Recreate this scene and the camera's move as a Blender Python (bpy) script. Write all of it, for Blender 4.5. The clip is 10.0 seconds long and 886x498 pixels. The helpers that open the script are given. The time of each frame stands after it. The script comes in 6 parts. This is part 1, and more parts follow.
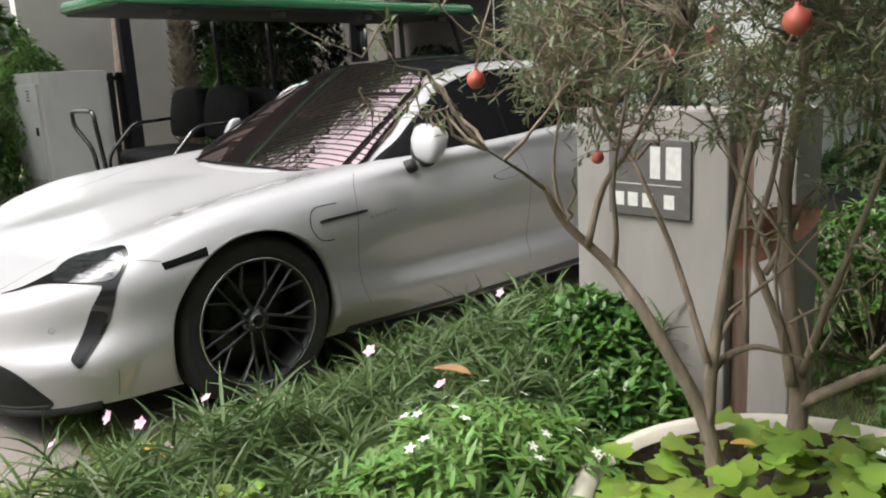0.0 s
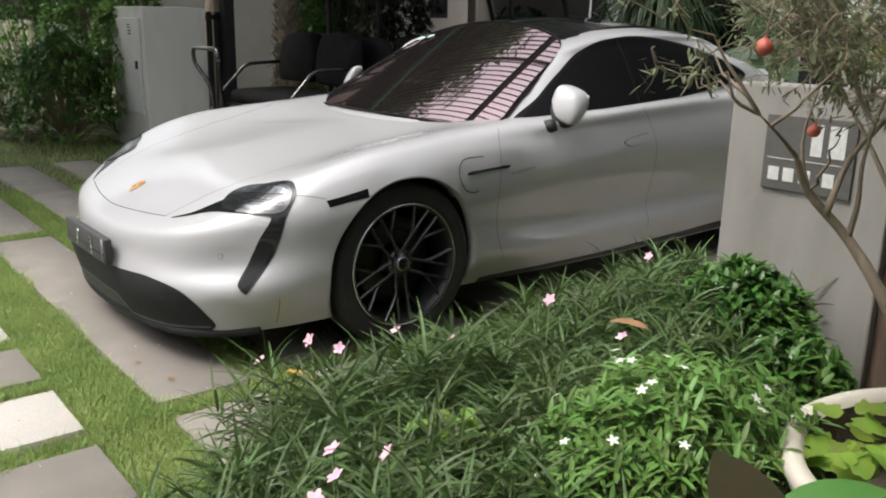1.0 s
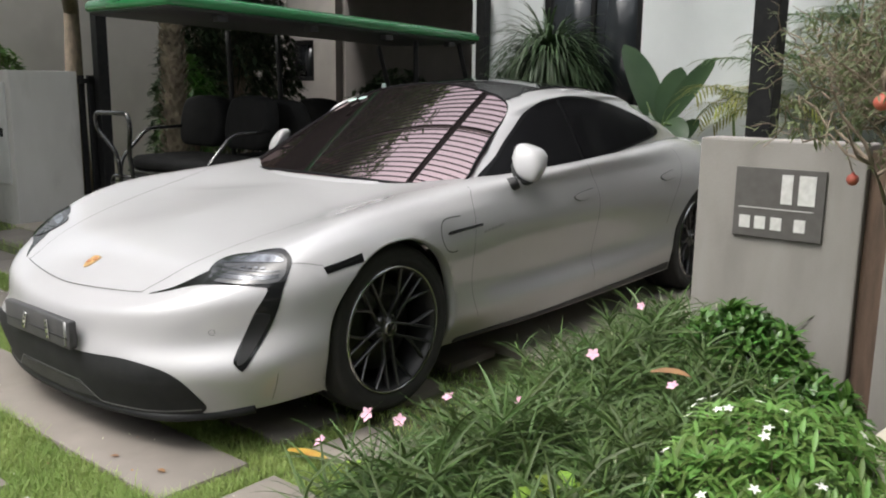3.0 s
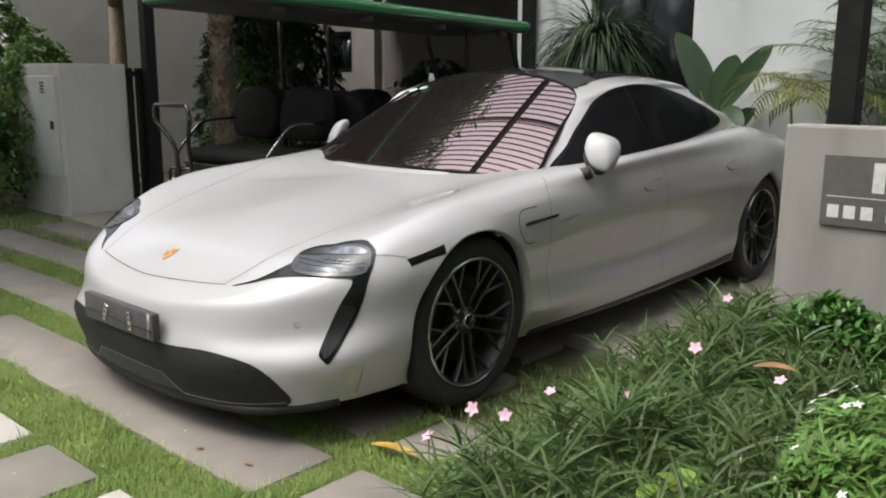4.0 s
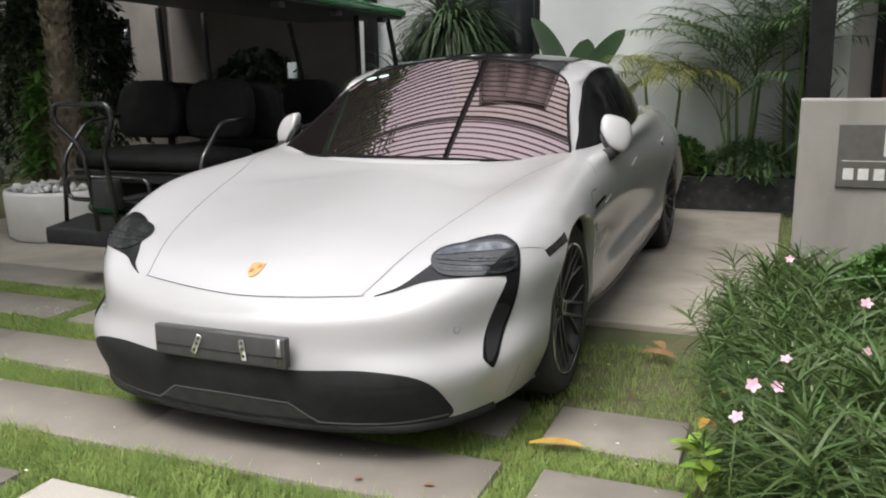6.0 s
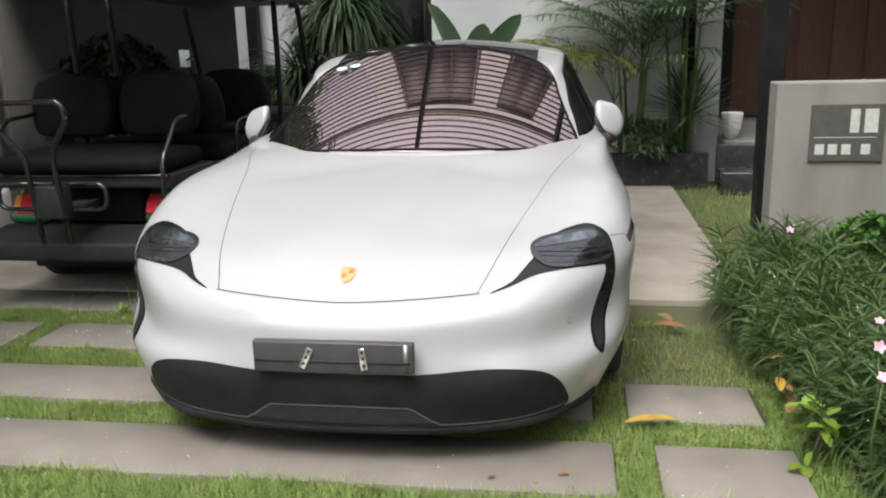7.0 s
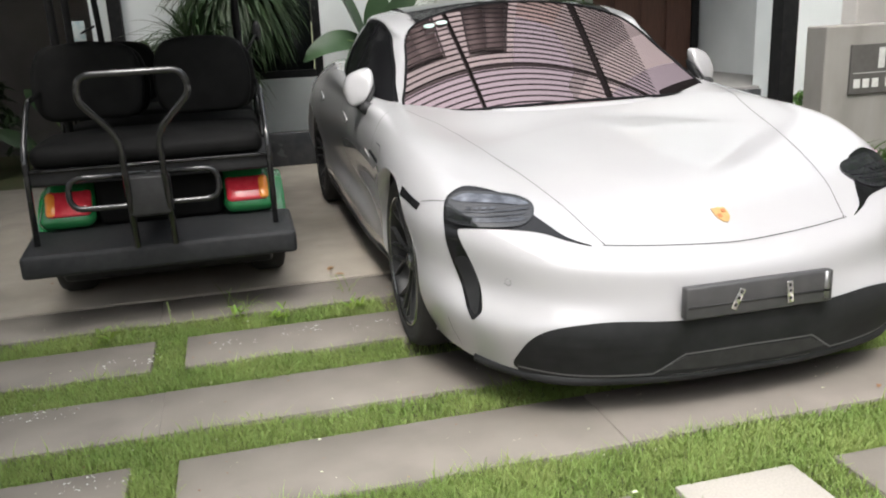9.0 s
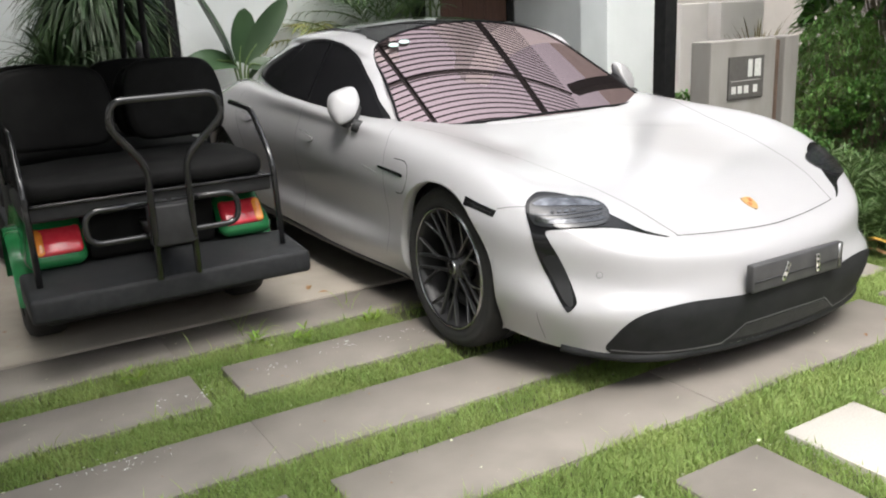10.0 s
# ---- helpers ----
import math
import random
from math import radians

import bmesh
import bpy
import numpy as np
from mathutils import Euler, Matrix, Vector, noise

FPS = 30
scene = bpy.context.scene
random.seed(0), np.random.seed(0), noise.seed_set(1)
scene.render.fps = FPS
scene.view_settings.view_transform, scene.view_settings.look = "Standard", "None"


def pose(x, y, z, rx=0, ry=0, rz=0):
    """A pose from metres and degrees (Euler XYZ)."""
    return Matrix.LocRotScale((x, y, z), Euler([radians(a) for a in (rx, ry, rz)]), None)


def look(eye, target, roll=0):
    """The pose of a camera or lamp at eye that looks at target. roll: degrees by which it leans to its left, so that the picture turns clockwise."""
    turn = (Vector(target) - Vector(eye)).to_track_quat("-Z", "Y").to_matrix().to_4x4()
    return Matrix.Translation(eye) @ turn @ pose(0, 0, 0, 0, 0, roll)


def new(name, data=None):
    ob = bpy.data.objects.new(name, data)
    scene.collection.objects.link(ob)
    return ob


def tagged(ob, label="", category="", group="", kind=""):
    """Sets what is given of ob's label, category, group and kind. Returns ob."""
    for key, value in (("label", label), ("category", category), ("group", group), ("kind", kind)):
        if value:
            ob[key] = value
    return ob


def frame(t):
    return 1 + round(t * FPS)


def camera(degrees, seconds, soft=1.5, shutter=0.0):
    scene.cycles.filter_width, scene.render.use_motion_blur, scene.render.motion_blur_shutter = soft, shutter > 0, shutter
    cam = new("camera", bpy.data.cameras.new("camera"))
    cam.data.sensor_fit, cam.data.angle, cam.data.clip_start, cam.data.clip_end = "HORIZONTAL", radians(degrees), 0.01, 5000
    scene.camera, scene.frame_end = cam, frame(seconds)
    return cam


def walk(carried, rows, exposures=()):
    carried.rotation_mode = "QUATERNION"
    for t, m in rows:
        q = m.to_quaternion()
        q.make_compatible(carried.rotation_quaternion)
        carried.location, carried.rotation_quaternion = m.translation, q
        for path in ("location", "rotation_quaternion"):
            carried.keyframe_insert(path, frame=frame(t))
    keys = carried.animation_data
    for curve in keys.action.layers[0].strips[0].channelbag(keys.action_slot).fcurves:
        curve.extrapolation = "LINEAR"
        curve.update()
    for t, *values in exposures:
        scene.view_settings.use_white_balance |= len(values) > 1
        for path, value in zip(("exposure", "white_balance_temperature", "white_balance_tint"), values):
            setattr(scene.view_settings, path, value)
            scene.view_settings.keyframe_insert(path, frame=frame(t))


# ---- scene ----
cam = camera(55.6, 10.0, soft=2.0)
PATH = [
    (0, (3.801, -1.567, 1.306), (2.34, -0.271, 0.875), -2.9),
    (0.5, (3.719, -1.836, 1.263), (2.27, -0.532, 0.816), -0.6),
    (1, (3.596, -1.975, 1.304), (2.097, -0.756, 0.787), 1.2),
    (1.5, (3.398, -2.012, 1.266), (1.877, -0.806, 0.784), 0.1),
    (2, (3.244, -2.094, 1.29), (1.896, -0.684, 0.849), -0.0),
    (3.5, (3.096, -2.445, 1.288), (1.84, -0.932, 0.919), 0.8),
    (4, (2.956, -2.464, 1.279), (1.654, -0.998, 0.885), 0.3),
    (4.5, (2.678, -2.572, 1.334), (1.456, -1.05, 0.894), 0.3),
    (5, (2.384, -2.835, 1.294), (1.514, -1.085, 0.87), -0.8),
    (5.5, (2.042, -2.987, 1.273), (1.21, -1.22, 0.844), -1.5),
    (6, (1.689, -3.131, 1.284), (0.942, -1.326, 0.859), -1.0),
    (7.5, (0.184, -3.41, 1.362), (0.106, -1.479, 0.846), -3.5),
    (8, (-0.359, -3.367, 1.357), (-0.3, -1.447, 0.799), -5.7),
    (8.5, (-0.935, -3.296, 1.32), (-0.716, -1.386, 0.771), -3.9),
    (9, (-1.532, -3.144, 1.29), (-1.076, -1.274, 0.746), -2.7),
    (9.5, (-2.139, -3.018, 1.307), (-1.438, -1.228, 0.757), -2.5),
    (10, (-2.646, -2.874, 1.36), (-1.665, -1.216, 0.825), -2.8),
]
walk(cam, [(t, look(eye, target, roll)) for t, eye, target, roll in PATH],
     [(0, 0.81), (.5, 0.93), (1, 0.47), (1.5, 0.09), (2, 0.39), (3.5, 0.50), (4, 0.40), (4.5, 0.38), (5, 0.52), (5.5, 0.55), (6, 0.4), (7.5, 0.41), (8.5, 0.55), (9, 0.61), (9.5, 0.89), (10, 0.72)])

# ---- light ----
world = bpy.data.worlds.new("overcast_sky")
scene.world = world
world.use_nodes = True
wn = world.node_tree
sky = wn.nodes.new("ShaderNodeTexSky")
sky.sky_type, sky.sun_disc = "NISHITA", False
sky.sun_elevation, sky.sun_rotation = radians(62), radians(200)
sky.air_density, sky.dust_density = 1.6, 6.0
grey = wn.nodes.new("ShaderNodeHueSaturation")
grey.inputs["Saturation"].default_value = 0.25
wn.links.new(sky.outputs[0], grey.inputs["Color"])
# an overcast sky is about three times brighter overhead than at the horizon
place = wn.nodes.new("ShaderNodeTexCoord")
split = wn.nodes.new("ShaderNodeSeparateXYZ")
rise = wn.nodes.new("ShaderNodeMapRange")
rise.inputs["To Min"].default_value, rise.inputs["To Max"].default_value = 0.45, 1.95
times = wn.nodes.new("ShaderNodeVectorMath")
times.operation = "SCALE"
wn.links.new(place.outputs["Generated"], split.inputs[0])
wn.links.new(split.outputs["Z"], rise.inputs[0])
wn.links.new(grey.outputs[0], times.inputs[0])
wn.links.new(rise.outputs[0], times.inputs["Scale"])
wn.links.new(times.outputs[0], wn.nodes["Background"].inputs["Color"])
wn.nodes["Background"].inputs["Strength"].default_value = 0.15
sun = new("sun", bpy.data.lights.new("sun", "SUN"))
sun.data.energy, sun.data.angle, sun.data.color = 0.8, radians(14), (1.0, 0.97, 0.93)
sun.matrix_world = look((0, 0, 20), (4, 11, 0))

# ---- materials ----
MATS = {}


def mat(name, color, rough=0.5, metal=0.0, color2=None, scale=8.0, bump=0.0, bump_scale=60.0, coat=0.0, coat_rough=0.03, spread=0.0, spec=0.5,
        emit=0.0, through_light=0.0, stretch=(1, 1, 1), tint=None, detail=6.0, rough_var=0.0, stain=None, stain_scale=1.3, stain_at=0.55):
    """One procedural surface: two colours mixed by noise, a coarse stain, fine relief, and a spread of tone from piece to piece."""
    if name in MATS:
        return MATS[name]
    m = bpy.data.materials.new(name)
    m.use_nodes = True
    nt = m.node_tree
    b = nt.nodes["Principled BSDF"]
    MATS[name] = m
    b.inputs["Roughness"].default_value = rough
    b.inputs["Metallic"].default_value = metal
    b.inputs["Coat Weight"].default_value = coat
    b.inputs["Coat Roughness"].default_value = coat_rough
    b.inputs["Specular IOR Level"].default_value = spec
    if tint:
        b.inputs["Specular Tint"].default_value = (*tint, 1)
    if emit:
        b.inputs["Emission Color"].default_value = (*color, 1)
        b.inputs["Emission Strength"].default_value = emit
    c1 = (*color, 1)
    b.inputs["Base Color"].default_value = c1
    co = nt.nodes.new("ShaderNodeTexCoord")
    mp = nt.nodes.new("ShaderNodeMapping")
    mp.inputs["Scale"].default_value = stretch
    nt.links.new(co.outputs["Object"], mp.inputs[0])
    out = None
    if color2:
        n = nt.nodes.new("ShaderNodeTexNoise")
        n.inputs["Scale"].default_value, n.inputs["Detail"].default_value = scale, detail
        nt.links.new(mp.outputs[0], n.inputs["Vector"])
        r = nt.nodes.new("ShaderNodeValToRGB")
        r.color_ramp.elements[0].position, r.color_ramp.elements[1].position = 0.35, 0.68
        r.color_ramp.elements[0].color, r.color_ramp.elements[1].color = c1, (*color2, 1)
        nt.links.new(n.outputs["Fac"], r.inputs[0])
        out = r.outputs[0]
        if rough_var:
            rr = nt.nodes.new("ShaderNodeMapRange")
            rr.inputs["To Min"].default_value, rr.inputs["To Max"].default_value = rough - rough_var, rough + rough_var
            nt.links.new(n.outputs["Fac"], rr.inputs[0])
            nt.links.new(rr.outputs[0], b.inputs["Roughness"])
    if stain:
        n2 = nt.nodes.new("ShaderNodeTexNoise")
        n2.inputs["Scale"].default_value, n2.inputs["Detail"].default_value = stain_scale, 8.0
        nt.links.new(mp.outputs[0], n2.inputs["Vector"])
        r2 = nt.nodes.new("ShaderNodeMapRange")
        r2.inputs["From Min"].default_value, r2.inputs["From Max"].default_value = stain_at, stain_at + 0.2
        nt.links.new(n2.outputs["Fac"], r2.inputs[0])
        mx = nt.nodes.new("ShaderNodeMixRGB")
        mx.inputs[1].default_value, mx.inputs[2].default_value = c1, (*stain, 1)
        nt.links.new(r2.outputs[0], mx.inputs[0])
        if out:
            nt.links.new(out, mx.inputs[1])
        out = mx.outputs[0]
    if spread:
        oi, geo = nt.nodes.new("ShaderNodeObjectInfo"), nt.nodes.new("ShaderNodeNewGeometry")
        ad = nt.nodes.new("ShaderNodeMath")
        ad.operation = "ADD"
        nt.links.new(oi.outputs["Random"], ad.inputs[0])
        nt.links.new(geo.outputs["Random Per Island"], ad.inputs[1])
        fr = nt.nodes.new("ShaderNodeMath")
        fr.operation = "FRACT"
        nt.links.new(ad.outputs[0], fr.inputs[0])
        hs = nt.nodes.new("ShaderNodeHueSaturation")
        vr = nt.nodes.new("ShaderNodeMapRange")
        vr.inputs["To Min"].default_value, vr.inputs["To Max"].default_value = 1 - spread, 1 + spread
        nt.links.new(fr.outputs[0], vr.inputs[0])
        nt.links.new(vr.outputs[0], hs.inputs["Value"])
        hu = nt.nodes.new("ShaderNodeMapRange")
        hu.inputs["To Min"].default_value, hu.inputs["To Max"].default_value = 0.5 - spread * 0.05, 0.5 + spread * 0.05
        nt.links.new(fr.outputs[0], hu.inputs[0])
        nt.links.new(hu.outputs[0], hs.inputs["Hue"])
        hs.inputs["Color"].default_value = c1
        if out:
            nt.links.new(out, hs.inputs["Color"])
        out = hs.outputs[0]
    if out:
        nt.links.new(out, b.inputs["Base Color"])
    if bump:
        n3 = nt.nodes.new("ShaderNodeTexNoise")
        n3.inputs["Scale"].default_value, n3.inputs["Detail"].default_value = bump_scale, 5.0
        nt.links.new(mp.outputs[0], n3.inputs["Vector"])
        bp = nt.nodes.new("ShaderNodeBump")
        bp.inputs["Strength"].default_value, bp.inputs["Distance"].default_value = bump, 0.01
        nt.links.new(n3.outputs["Fac"], bp.inputs["Height"])
        nt.links.new(bp.outputs[0], b.inputs["Normal"])
    if through_light:
        tr = nt.nodes.new("ShaderNodeBsdfTranslucent")
        tr.inputs["Color"].default_value = (color[0] * 1.6, color[1] * 1.5, color[2] * 0.9, 1)
        if out:
            nt.links.new(out, tr.inputs["Color"])
        ms = nt.nodes.new("ShaderNodeMixShader")
        ms.inputs[0].default_value = through_light
        nt.links.new(b.outputs[0], ms.inputs[1])
        nt.links.new(tr.outputs[0], ms.inputs[2])
        nt.links.new(ms.outputs[0], nt.nodes["Material Output"].inputs["Surface"])
    return m


PAINT = mat("pearl_white_paint", (0.388, 0.384, 0.392), 0.5, 0.0, (0.372, 0.368, 0.376), 3.0, coat=1.0, coat_rough=0.05, spec=0.2)
WINTRIM = mat("matt_black_window_surround", (0.006, 0.006, 0.007), 0.6, spec=0.1)
PAINT.node_tree.nodes["Principled BSDF"].inputs["Coat IOR"].default_value = 1.75
GLASS = mat("dark_tinted_glass", (0.010, 0.010, 0.011), 0.02, spec=0.2)
SIDEGLASS = mat("dark_side_glass", (0.010, 0.010, 0.011), 0.04, spec=0.5)
SIDEGLASS.node_tree.nodes["Principled BSDF"].inputs["IOR"].default_value = 1.04
SCREEN = mat("windscreen_glass", (0.012, 0.010, 0.010), 0.012, spec=0.5, tint=(1.0, 0.76, 0.78))
SCREEN.node_tree.nodes["Principled BSDF"].inputs["IOR"].default_value = 4.6
TRIM = mat("satin_black_plastic", (0.026, 0.026, 0.027), 0.5, 0.0, (0.036, 0.036, 0.037), 25, bump=0.1, bump_scale=400, spec=0.25)
INTAKE = mat("matt_grey_grille_plastic", (0.013, 0.0135, 0.014), 0.62, 0.0, (0.020, 0.0205, 0.0215), 12, spec=.2)
PLATEM = mat("plate_carrier_plastic", (0.042, 0.042, 0.044), 0.5, 0.0, (0.056, 0.055, 0.056), 18)
GAP = mat("panel_gap", (0.02, 0.02, 0.02), 0.8)
GLOSSBLACK = mat("gloss_black", (0.009, 0.009, 0.010), 0.10, coat=0.15, spec=0.3)
BARREL = mat("black_rim_barrel", (0.012, 0.012, 0.013), 0.5, 0.0, (0.018, 0.018, 0.019), 20)
RUBBER = mat("tyre_rubber", (0.018, 0.018, 0.018), 0.85, 0.0, (0.026, 0.025, 0.024), 14, bump=0.25, bump_scale=150)
RIM = mat("dark_titanium_rim", (0.085, 0.085, 0.088), 0.28, 0.8, (0.11, 0.11, 0.113), 20)
BRIGHT = mat("machined_rim_edge", (0.40, 0.40, 0.41), 0.22, 1.0)
CHROME = mat("polished_steel", (0.75, 0.75, 0.75), 0.15, 1.0, (0.6, 0.6, 0.6), 30)
DISC = mat("brake_disc_steel", (0.06, 0.06, 0.06), 0.4, 1.0, (0.045, 0.043, 0.04), 40)
BADGE = mat("satin_badge_metal", (0.30, 0.30, 0.30), 0.4, 0.8)
GOLD = mat("gilt_crest", (0.58, 0.38, 0.17), 0.35, 0.4, (0.50, 0.30, 0.12), 60)
LENSGREY = mat("smoked_lamp_lens", (0.022, 0.023, 0.025), 0.03, spec=0.8)
LAMPIN = mat("lamp_reflector", (0.13, 0.135, 0.145), 0.14, 0.9, (0.05, 0.052, 0.056), 22)
LAMPTOP = mat("lamp_sky_sheen", (0.26, 0.27, 0.29), 0.08, 0.9, (0.11, 0.115, 0.13), 22)

# ---- building tools ----
from mathutils.bvhtree import BVHTree


def thing(name, label, category, m=None, group="", kind=""):
    e = new(name)
    e.empty_display_size = 0.1
    if m is not None:
        e.matrix_world = m
    return tagged(e, label, category, group, kind)


def part(name, bm, material, parent=None, label="", smooth=True):
    """Link a bmesh as one mesh object under a thing or a part; its coordinates are those of the thing."""
    me = bpy.data.meshes.new(name)
    bm.normal_update()
    for f in bm.faces:
        f.smooth = smooth
    bm.to_mesh(me)
    bm.free()
    mats = material if isinstance(material, (list, tuple)) else [material]
    for x in mats:
        me.materials.append(x)
    ob = new(name, me)
    if parent is not None:
        ob.parent = parent
    if label:
        tagged(ob, label)
    return ob


def solo(name, bm, material, label, category, m=None, group="", kind="", smooth=True):
    ob = part(name, bm, material, None, "", smooth)
    if m is not None:
        ob.matrix_world = m
    return tagged(ob, label, category, group, kind)


def box(bm, x0, x1, y0, y1, z0, z1, bevel=0.0, m=None, segs=2):
    r = bmesh.ops.create_cube(bm, size=1)
    vs = r["verts"]
    for v in vs:
        v.co = Vector((x0 + (v.co.x + 0.5) * (x1 - x0), y0 + (v.co.y + 0.5) * (y1 - y0), z0 + (v.co.z + 0.5) * (z1 - z0)))
        if m is not None:
            v.co = m @ v.co
    if bevel:
        es = list({e for v in vs for e in v.link_edges})
        bmesh.ops.bevel(bm, geom=es, offset=bevel, segments=segs, profile=0.5, affect="EDGES")
    return bm


def boxed(*a, **k):
    return box(bmesh.new(), *a, **k)


def lathe(bm, profile, n=48, m=None, closed=False):
    """Turn a profile of (radius, height) about z."""
    rings = []
    for r, z in profile:
        ring = []
        for i in range(n):
            a = 2 * math.pi * i / n
            v = Vector((r * math.cos(a), r * math.sin(a), z))
            ring.append(bm.verts.new(m @ v if m is not None else v))
        rings.append(ring)
    k = len(rings)
    for j in range(k if closed else k - 1):
        a, b = rings[j], rings[(j + 1) % k]
        for i in range(n):
            bm.faces.new((a[i], a[(i + 1) % n], b[(i + 1) % n], b[i]))
    return bm


def catmull(pts, n, closed=False):
    """Points along a smooth curve through pts."""
    P = [Vector(p) for p in pts]
    out = []
    k = len(P)
    for i in range(k if closed else k - 1):
        if closed:
            a, b, c, d = P[i - 1], P[i], P[(i + 1) % k], P[(i + 2) % k]
        else:
            b, c = P[i], P[i + 1]
            a = P[i - 1] if i else b * 2 - c
            d = P[i + 2] if i + 2 < k else c * 2 - b
        for j in range(n):
            t = j / n
            out.append(0.5 * ((2 * b) + (c - a) * t + (2 * a - 5 * b + 4 * c - d) * t * t + (3 * b - a - 3 * c + d) * t ** 3))
    if not closed:
        out.append(P[-1])
    return out


def tube(bm, pts, r, n=10, caps=True, m=None, squash=None):
    """A tube along pts; r is a radius or a list of radii."""
    P = [Vector(p) for p in pts]
    if m is not None:
        P = [m @ p for p in P]
    k = len(P)
    R = r if isinstance(r, (list, tuple)) else [r] * k
    rings = []
    side = None
    for i, p in enumerate(P):
        d = (P[min(i + 1, k - 1)] - P[max(i - 1, 0)])
        d = d.normalized() if d.length > 1e-9 else Vector((0, 0, 1))
        if side is None:
            side = d.orthogonal().normalized()
        side = (side - d * side.dot(d))
        side = side.normalized() if side.length > 1e-6 else d.orthogonal().normalized()
        up = d.cross(side)
        rings.append([bm.verts.new(p + (side * math.cos(2 * math.pi * j / n) + up * math.sin(2 * math.pi * j / n)) * R[i]) for j in range(n)])
    for a, b in zip(rings, rings[1:]):
        for j in range(n):
            bm.faces.new((a[j], a[(j + 1) % n], b[(j + 1) % n], b[j]))
    if caps:
        bm.faces.new(rings[0][::-1])
        bm.faces.new(rings[-1])
    return bm


def rounded(pts, r, n=5):
    """A polyline with its inner corners rounded to the radius r."""
    P = [Vector(p) for p in pts]
    out = [P[0]]
    for a, b, c in zip(P, P[1:], P[2:]):
        u, w = (a - b), (c - b)
        k = min(r, u.length * 0.45, w.length * 0.45)
        p, q = b + u.normalized() * k, b + w.normalized() * k
        for i in range(n + 1):
            t = i / n
            out.append(p * (1 - t) ** 2 + b * 2 * t * (1 - t) + q * t * t)
    out.append(P[-1])
    return out

